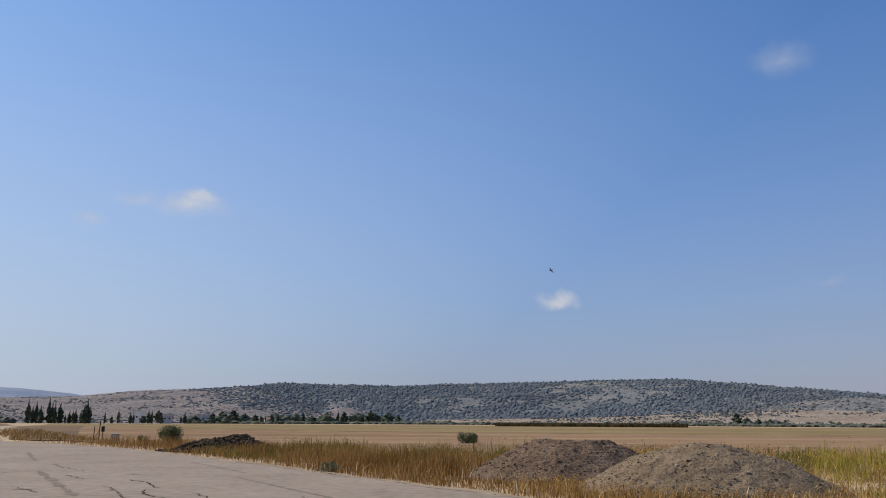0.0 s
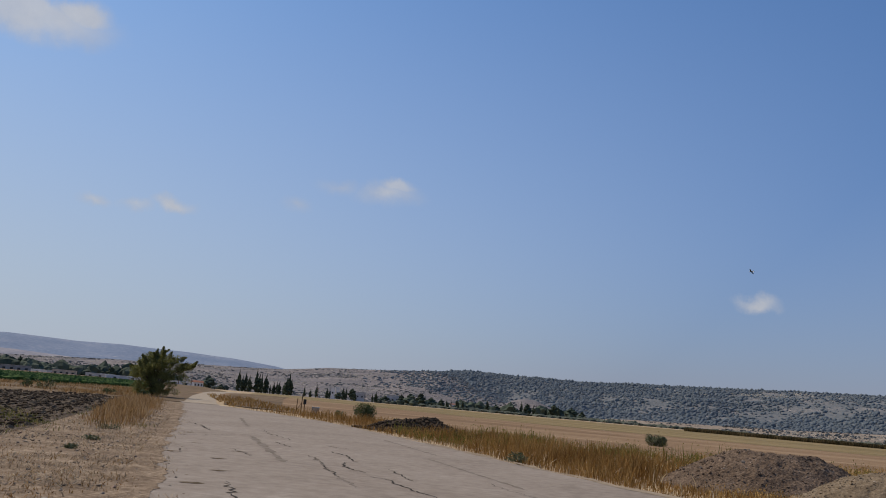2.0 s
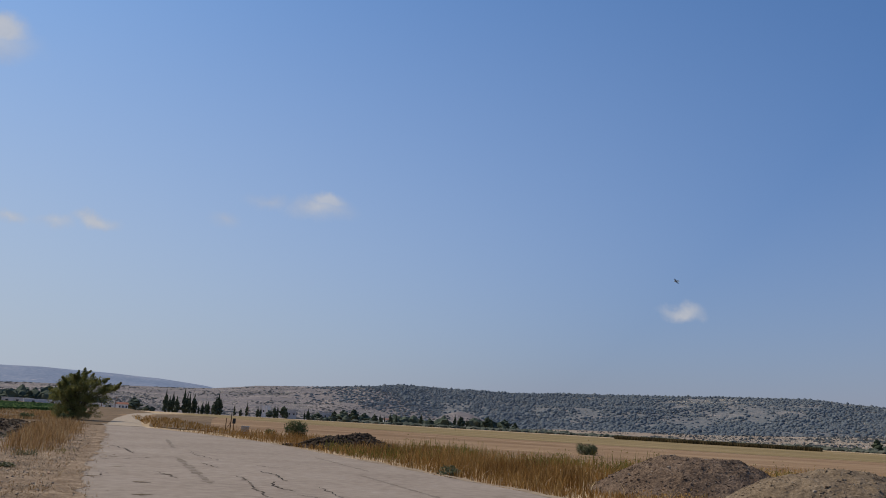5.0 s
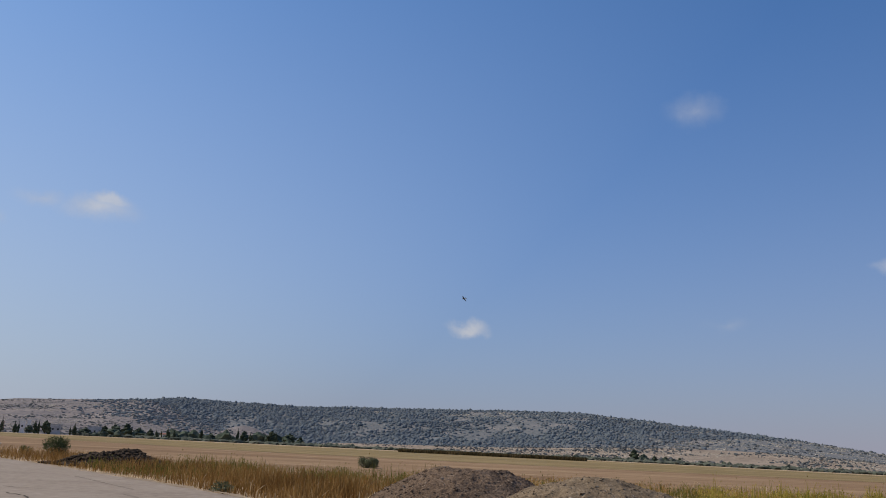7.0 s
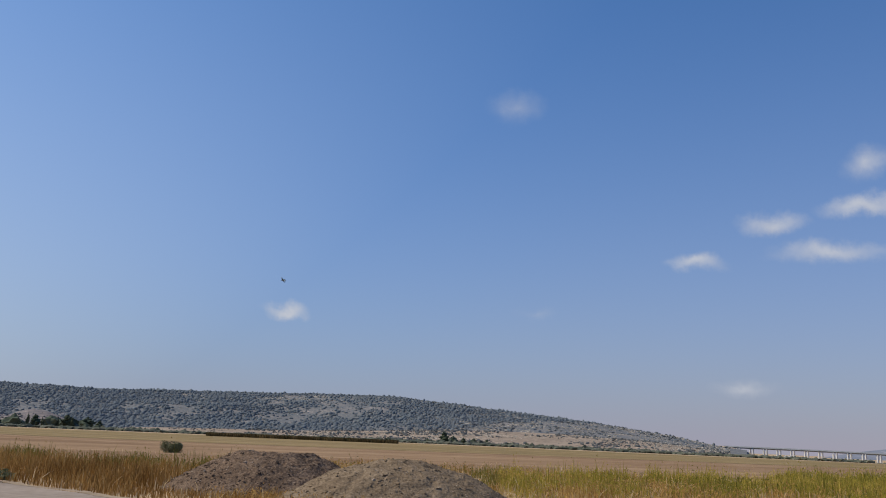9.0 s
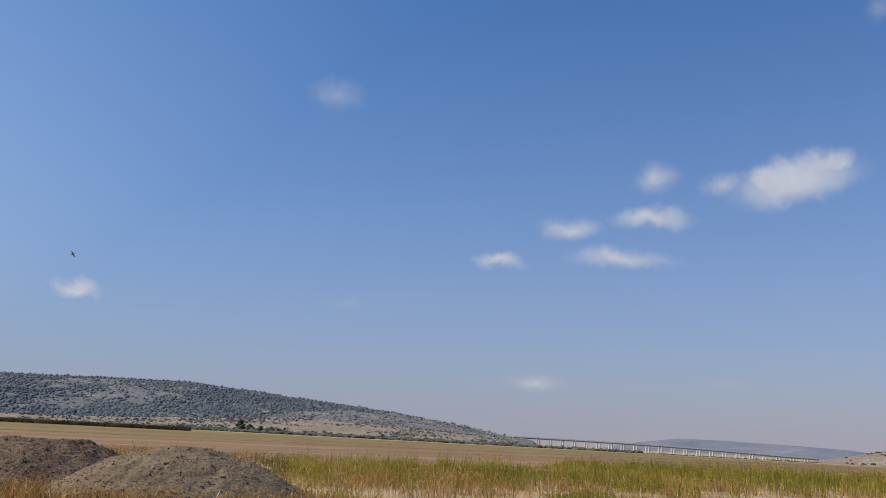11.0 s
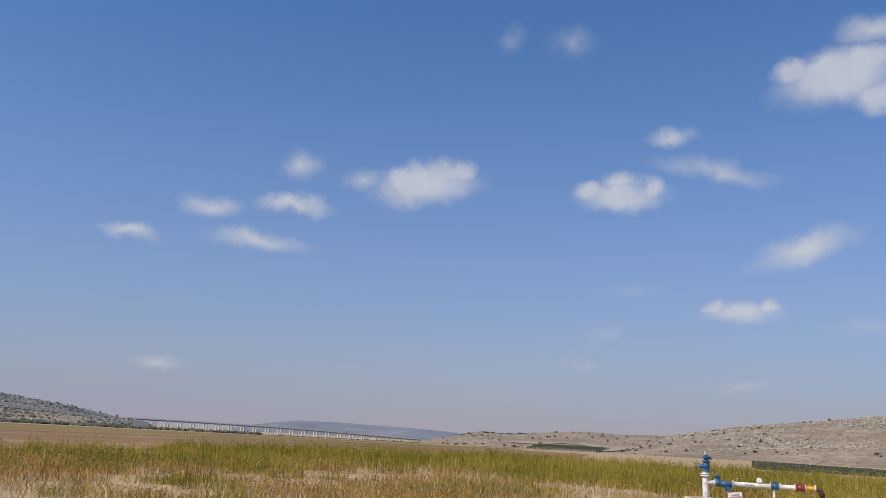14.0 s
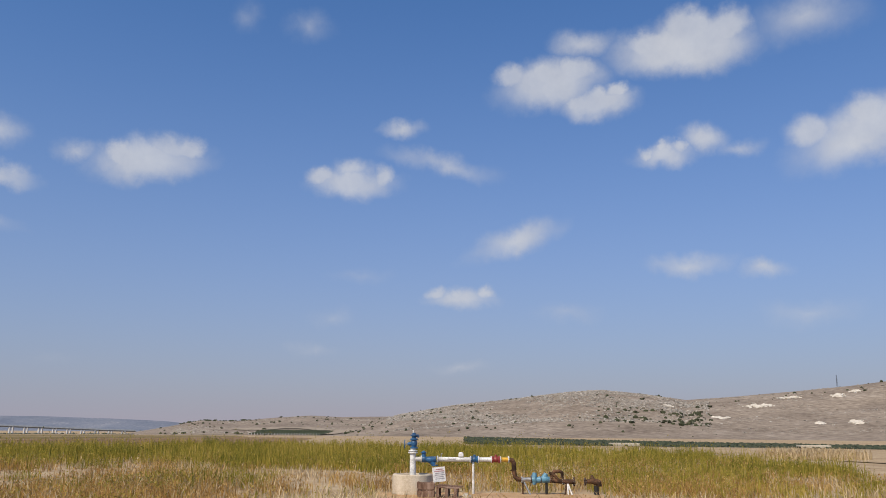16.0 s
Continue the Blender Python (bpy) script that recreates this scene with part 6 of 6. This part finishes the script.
house("greenhouse", -43.5, 470, 13, 7, 3.0, "flat", WALLW, "white greenhouse at the village's edge", 2)
house("shed", -31.2, 520, 7, 5, 2.5, "flat", WALLB, "grey shed at the foot of the hill", 3)

for i in range(16):
    a = -44.6 + 0.95 * i + 0.3 * math.sin(i * 5.1)
    if -36.0 < a < -33.2 and i % 2:
        continue
    house("greenhouse", a, 335 + (i * 47) % 110, 9 + (i * 5) % 8, 6, 1.9 + 0.3 * (i % 3), "flat", (WALLW, WALLB, SHEET)[i % 3], ("long white greenhouse behind the green field", "long grey shed behind the green field", "dusty tan farm shed behind the green field")[i % 3], 2 + i % 3, (i * 7) % 11 - 5)

# ---- viaduct ----
VIADUCT = plain("viaduct_concrete", (0.50, 0.50, 0.50), 0.85, 0, 0.1, 0.2)
DECKC = plain("deck_concrete", (0.20, 0.215, 0.235), 0.9, 0, 0.12, 0.2)


def along(az):
    r = 1500 / math.cos(radians(az - 47))
    px, py = polar(az, r)
    return Vector((float(px), float(py), 1.6 + r * math.tan(radians(float(np.interp(az, [36.4, 39, 42, 46.8, 49.2, 52.3, 55, 58], [0.26, 0.24, 0.23, 0.17, 0.11, 0.0, -0.10, -0.17]))))))


bridge = thing("viaduct", pose(*along(47)), "long concrete rail viaduct on paired piers across the valley", "bridge")
home = bridge.matrix_world.inverted()
stations = [37.6 + 0.8 * k for k in range(25)]
for a, b in zip(stations, stations[1:]):
    p, q = home @ along(a), home @ along(b)
    bm = bmesh.new()
    tube(bm, [p - Vector((0, 0, 1.4)), q - Vector((0, 0, 1.4))], [1.9, 1.9], 4)
    part("deck_span", bm, DECKC, bridge)
    foot = float(valley(1500)) - along(47).z
    for k in (0.0, 0.22):
        pp = p + (q - p) * k
        bm = bmesh.new()
        box(bm, (2.4, 2.4, max(0.6, pp.z - 2.6 - foot)), (pp.x, pp.y, (pp.z - 2.6 + foot) / 2), None, 0.15)
        part("pier", bm, VIADUCT, bridge)
bank = hill("embankment", PALE, [(35.6, -0.36), (36.6, 0.12), (37.4, 0.26), (38.2, 0.15), (39.0, -0.05), (39.8, -0.36)], 1380, 1440, 1500, "pale cutting where the viaduct meets the hill", 0.4, (60, 20), 61)
house("pump_house", 41.45, 1380, 13, 9, 6.0, "flat", WALLW, "white building under the viaduct", 4)
house("kiosk", 52.4, 900, 9, 5, 1.6, "flat", WALLW, "low white roof beyond the fields", 2)

# trees and hedges between the fields and the viaduct
g = np.random.default_rng(211)
a, rr = g.uniform(36, 57, 900), g.uniform(700, 1300, 900)
px, py = polar(a, rr)
s = g.uniform(0.3, 0.95, 900)
stuff("hedges", scatter("hedges", BALLS, px, py, valley(rr) + s * 0.5, s * 2.2, s, SCRUB, 0.28, 212), "dark hedges and orchards on the valley floor", "hedges")


SCAR = material("fresh_scar", [(0.1, (0.46, 0.41, 0.34)), (0.9, (0.68, 0.63, 0.55))], 0.3, 5, 0.95, 0.4, 1.0, 0.4, piece=0.4)


# ---- vineyard, tracks and scars on the hills ----
def ribbon(name, h, pts, wide, mat, label, category, lift=0.55):
    """A strip lying on a hillside; pts list heading and distance."""
    n = 60
    t = np.linspace(0, len(pts) - 1, n)
    a = np.interp(t, range(len(pts)), [p[0] for p in pts])
    r = np.interp(t, range(len(pts)), [p[1] for p in pts])
    px, py = polar(a, r)
    dx, dy = np.gradient(px), np.gradient(py)
    l = np.hypot(dx, dy)
    g = fbm(t * 0.9, t * 0, len(pts), 3)
    rows = []
    for side in (-0.5, 0.5):
        qx, qy = px - dy / l * wide * side * (1 + 0.4 * g), py + dx / l * wide * side * (1 + 0.4 * g)
        az, rr = np.degrees(np.arctan2(qx, qy)), np.hypot(qx, qy)
        rows.append(np.stack([qx, qy, np.maximum(on_hill(h, az, rr), valley(rr)) + lift], -1))
    me = mesh_of(name, np.stack(rows, 1).reshape(-1, 3), grid_faces(n, 2), mat)
    if me.polygons[0].normal.z < 0:
        me.flip_normals()
    return structure(name, me, label, category)


ribbon("hill_track", LOW, [(63.4, 700), (64.5, 660), (66.0, 690), (67.6, 680), (69.2, 640)], 26, PALE, "pale dirt track above the vineyard", "track")
ribbon("hill_track", LOW, [(68.3, 560), (69.2, 600), (70.6, 660)], 22, PALE, "pale dirt track beside the vineyard", "track")
ribbon("hill_track", LOW, [(59.4, 540), (60.4, 520), (61.6, 530), (62.4, 545)], 30, PALE, "pale cutting at the foot of the low hill", "track")
VINE = material("vine_leaves", [(0.2, (0.075, 0.09, 0.045)), (0.8, (0.14, 0.15, 0.08))], 0.8, 6, 0.9, 0.5, 5, 0.4)
yard = thing("vineyard", pose(0, 0, 0), "small green vineyard in straight rows on the low hill", "vineyard")
for k in range(26):
    a0 = 63.9 + 0.185 * k
    bm = bmesh.new()
    pts = []
    for q in np.linspace(0, 1, 7):
        a, r = a0 + 0.9 * q, 545 + 95 * q - 0.5 * k
        px, py = polar(a, r)
        pts.append((float(px), float(py), float(max(on_hill(LOW, a, r), valley(r))) + 0.7))
    tube(bm, pts, [0.4] * 7, 5)
    part("vine", bm, VINE, yard)
    block("end_cover", (0.3, 0.3, 0.9), pts[0], SIGNWHITE, yard, "pale sleeve at the row's end", None, 0.03)
for i, (a0, r0, w0, l0) in enumerate(((92.0, 600, 6, 0.5), (97.6, 610, 7, 1.1), (102.2, 640, 8, 0.6), (103.2, 655, 7, 0.4), (101.0, 520, 8, 0.3), (103.1, 520, 9, 0.5), (95.2, 560, 5, 0.7), (99.4, 660, 4, 0.9))):
    g = np.random.default_rng(300 + i)
    n = int(420 * l0)
    u = g.normal(0, 0.26, n)
    a, rr = a0 + u * l0, r0 + 14 * fbm(u * 3 + i, u * 0, 7, 3) + g.normal(0, w0 * 0.42, n)
    px, py = polar(a, rr)
    s = g.uniform(0.4, 1.5, n)
    stuff("rock_scar", scatter("rock_scar", BALLS, px, py, on_hill(EAST, a, rr) + 0.12, s, s * 0.38, SCAR, 0.3, 320 + i), "broken white rock bared on the hillside", "rock scar")
for a0, r0 in ((88.9, 103), (100.4, 104)):
    px, py = polar(a0, r0)
    slab = thing("concrete_slab", pose(px, py, 0, 0, 0, -a0 + 15), "pale concrete slab by the dark field", "slab")
    block("body", (3.2, 2.0, 0.35), (0, 0, 0.12), CONCRETE, slab, "", None, 0.03)
px, py = polar(102.2, 712)
mast = thing("radio_mast", pose(px, py, float(on_hill(EAST, 102.2, 712.0)) - 0.3), "thin lattice mast on the bare hill", "mast")
for k in range(3):
    q = 2 * math.pi * k / 3
    rod("leg", [(0.5 * math.cos(q), 0.5 * math.sin(q), 0), (0.22 * math.cos(q), 0.22 * math.sin(q), 10.0)], [0.09, 0.07], BLACK_P, mast, "", 6)
for k in range(6):
    q = 0.45 - 0.035 * k
    rod("brace", [(q, 0, 1.4 * k + 0.6), (-q * 0.5, q * 0.86, 1.4 * k + 2.0)], [0.05, 0.05], BLACK_P, mast, "", 5)

# ---- aeroplane ----
HULL = plain("dark_hull", (0.045, 0.05, 0.06), 0.4)
LIGHT = plain("pale_hull", (0.55, 0.56, 0.58), 0.4)
spot = way_of(7.6, 10.2) * 950
e1 = way_of(99.8, 0)
e2 = way_of(9.8, 100.65)
fwd = (e1 * -0.93 + e2 * -0.20 + way_of(9.8, 10.65) * 0.6).normalized()
side = (e1 * 0.56 + e2 * -0.80 + way_of(9.8, 10.65) * 0.6).normalized()
upw = fwd.cross(side).normalized()
side = upw.cross(fwd)
plane = thing("aeroplane", Matrix.Translation(spot) @ Matrix((fwd, side, upw)).transposed().to_4x4(), "small dark jet aeroplane banking in the sky", "aeroplane")
turned("fuselage", [(0.0, 3.4), (0.22, 2.9), (0.42, 1.8), (0.48, 0.4), (0.44, -1.4), (0.30, -2.6), (0.2, -3.1), (0.0, -3.15)], HULL, plane, "X", (0, 0, 0), "dark fuselage", 20)
turned("canopy", [(0.0, 1.9), (0.2, 1.6), (0.26, 1.0), (0.16, 0.3), (0.0, 0.1)], PANE, plane, "X", (0, 0, 0.34), "glass canopy", 16)


def foil(name, root, tip, chord0, chord1, sweep, mat, thick=0.14):
    bm = bmesh.new()
    vs = []
    for (px, py, pz), c in ((root, chord0), (tip, chord1)):
        for u, w in ((0.5, 0.0), (0.2, thick / 2), (-0.5, 0.0), (0.2, -thick / 2)):
            vs.append(bm.verts.new((px + u * c, py + (w if name == "fin" else 0), pz + (0 if name == "fin" else w))))
    for k in range(4):
        bm.faces.new((vs[k], vs[(k + 1) % 4], vs[4 + (k + 1) % 4], vs[4 + k]))
    bm.faces.new(vs[:4][::-1])
    bm.faces.new(vs[4:])
    bmesh.ops.recalc_face_normals(bm, faces=bm.faces)
    return part(name, bm, mat, plane)


for s_ in (-1, 1):
    foil("wing", (0.35, 0.3 * s_, -0.1), (-0.45, 4.1 * s_, 0.1), 2.0, 0.85, 0, HULL)
    foil("tailplane", (-2.6, 0.15 * s_, 0.1), (-3.0, 1.5 * s_, 0.15), 0.9, 0.5, 0, HULL, 0.08)
foil("fin", (-2.5, 0, 0.2), (-3.15, 0, 1.5), 1.2, 0.6, 0, LIGHT, 0.08)
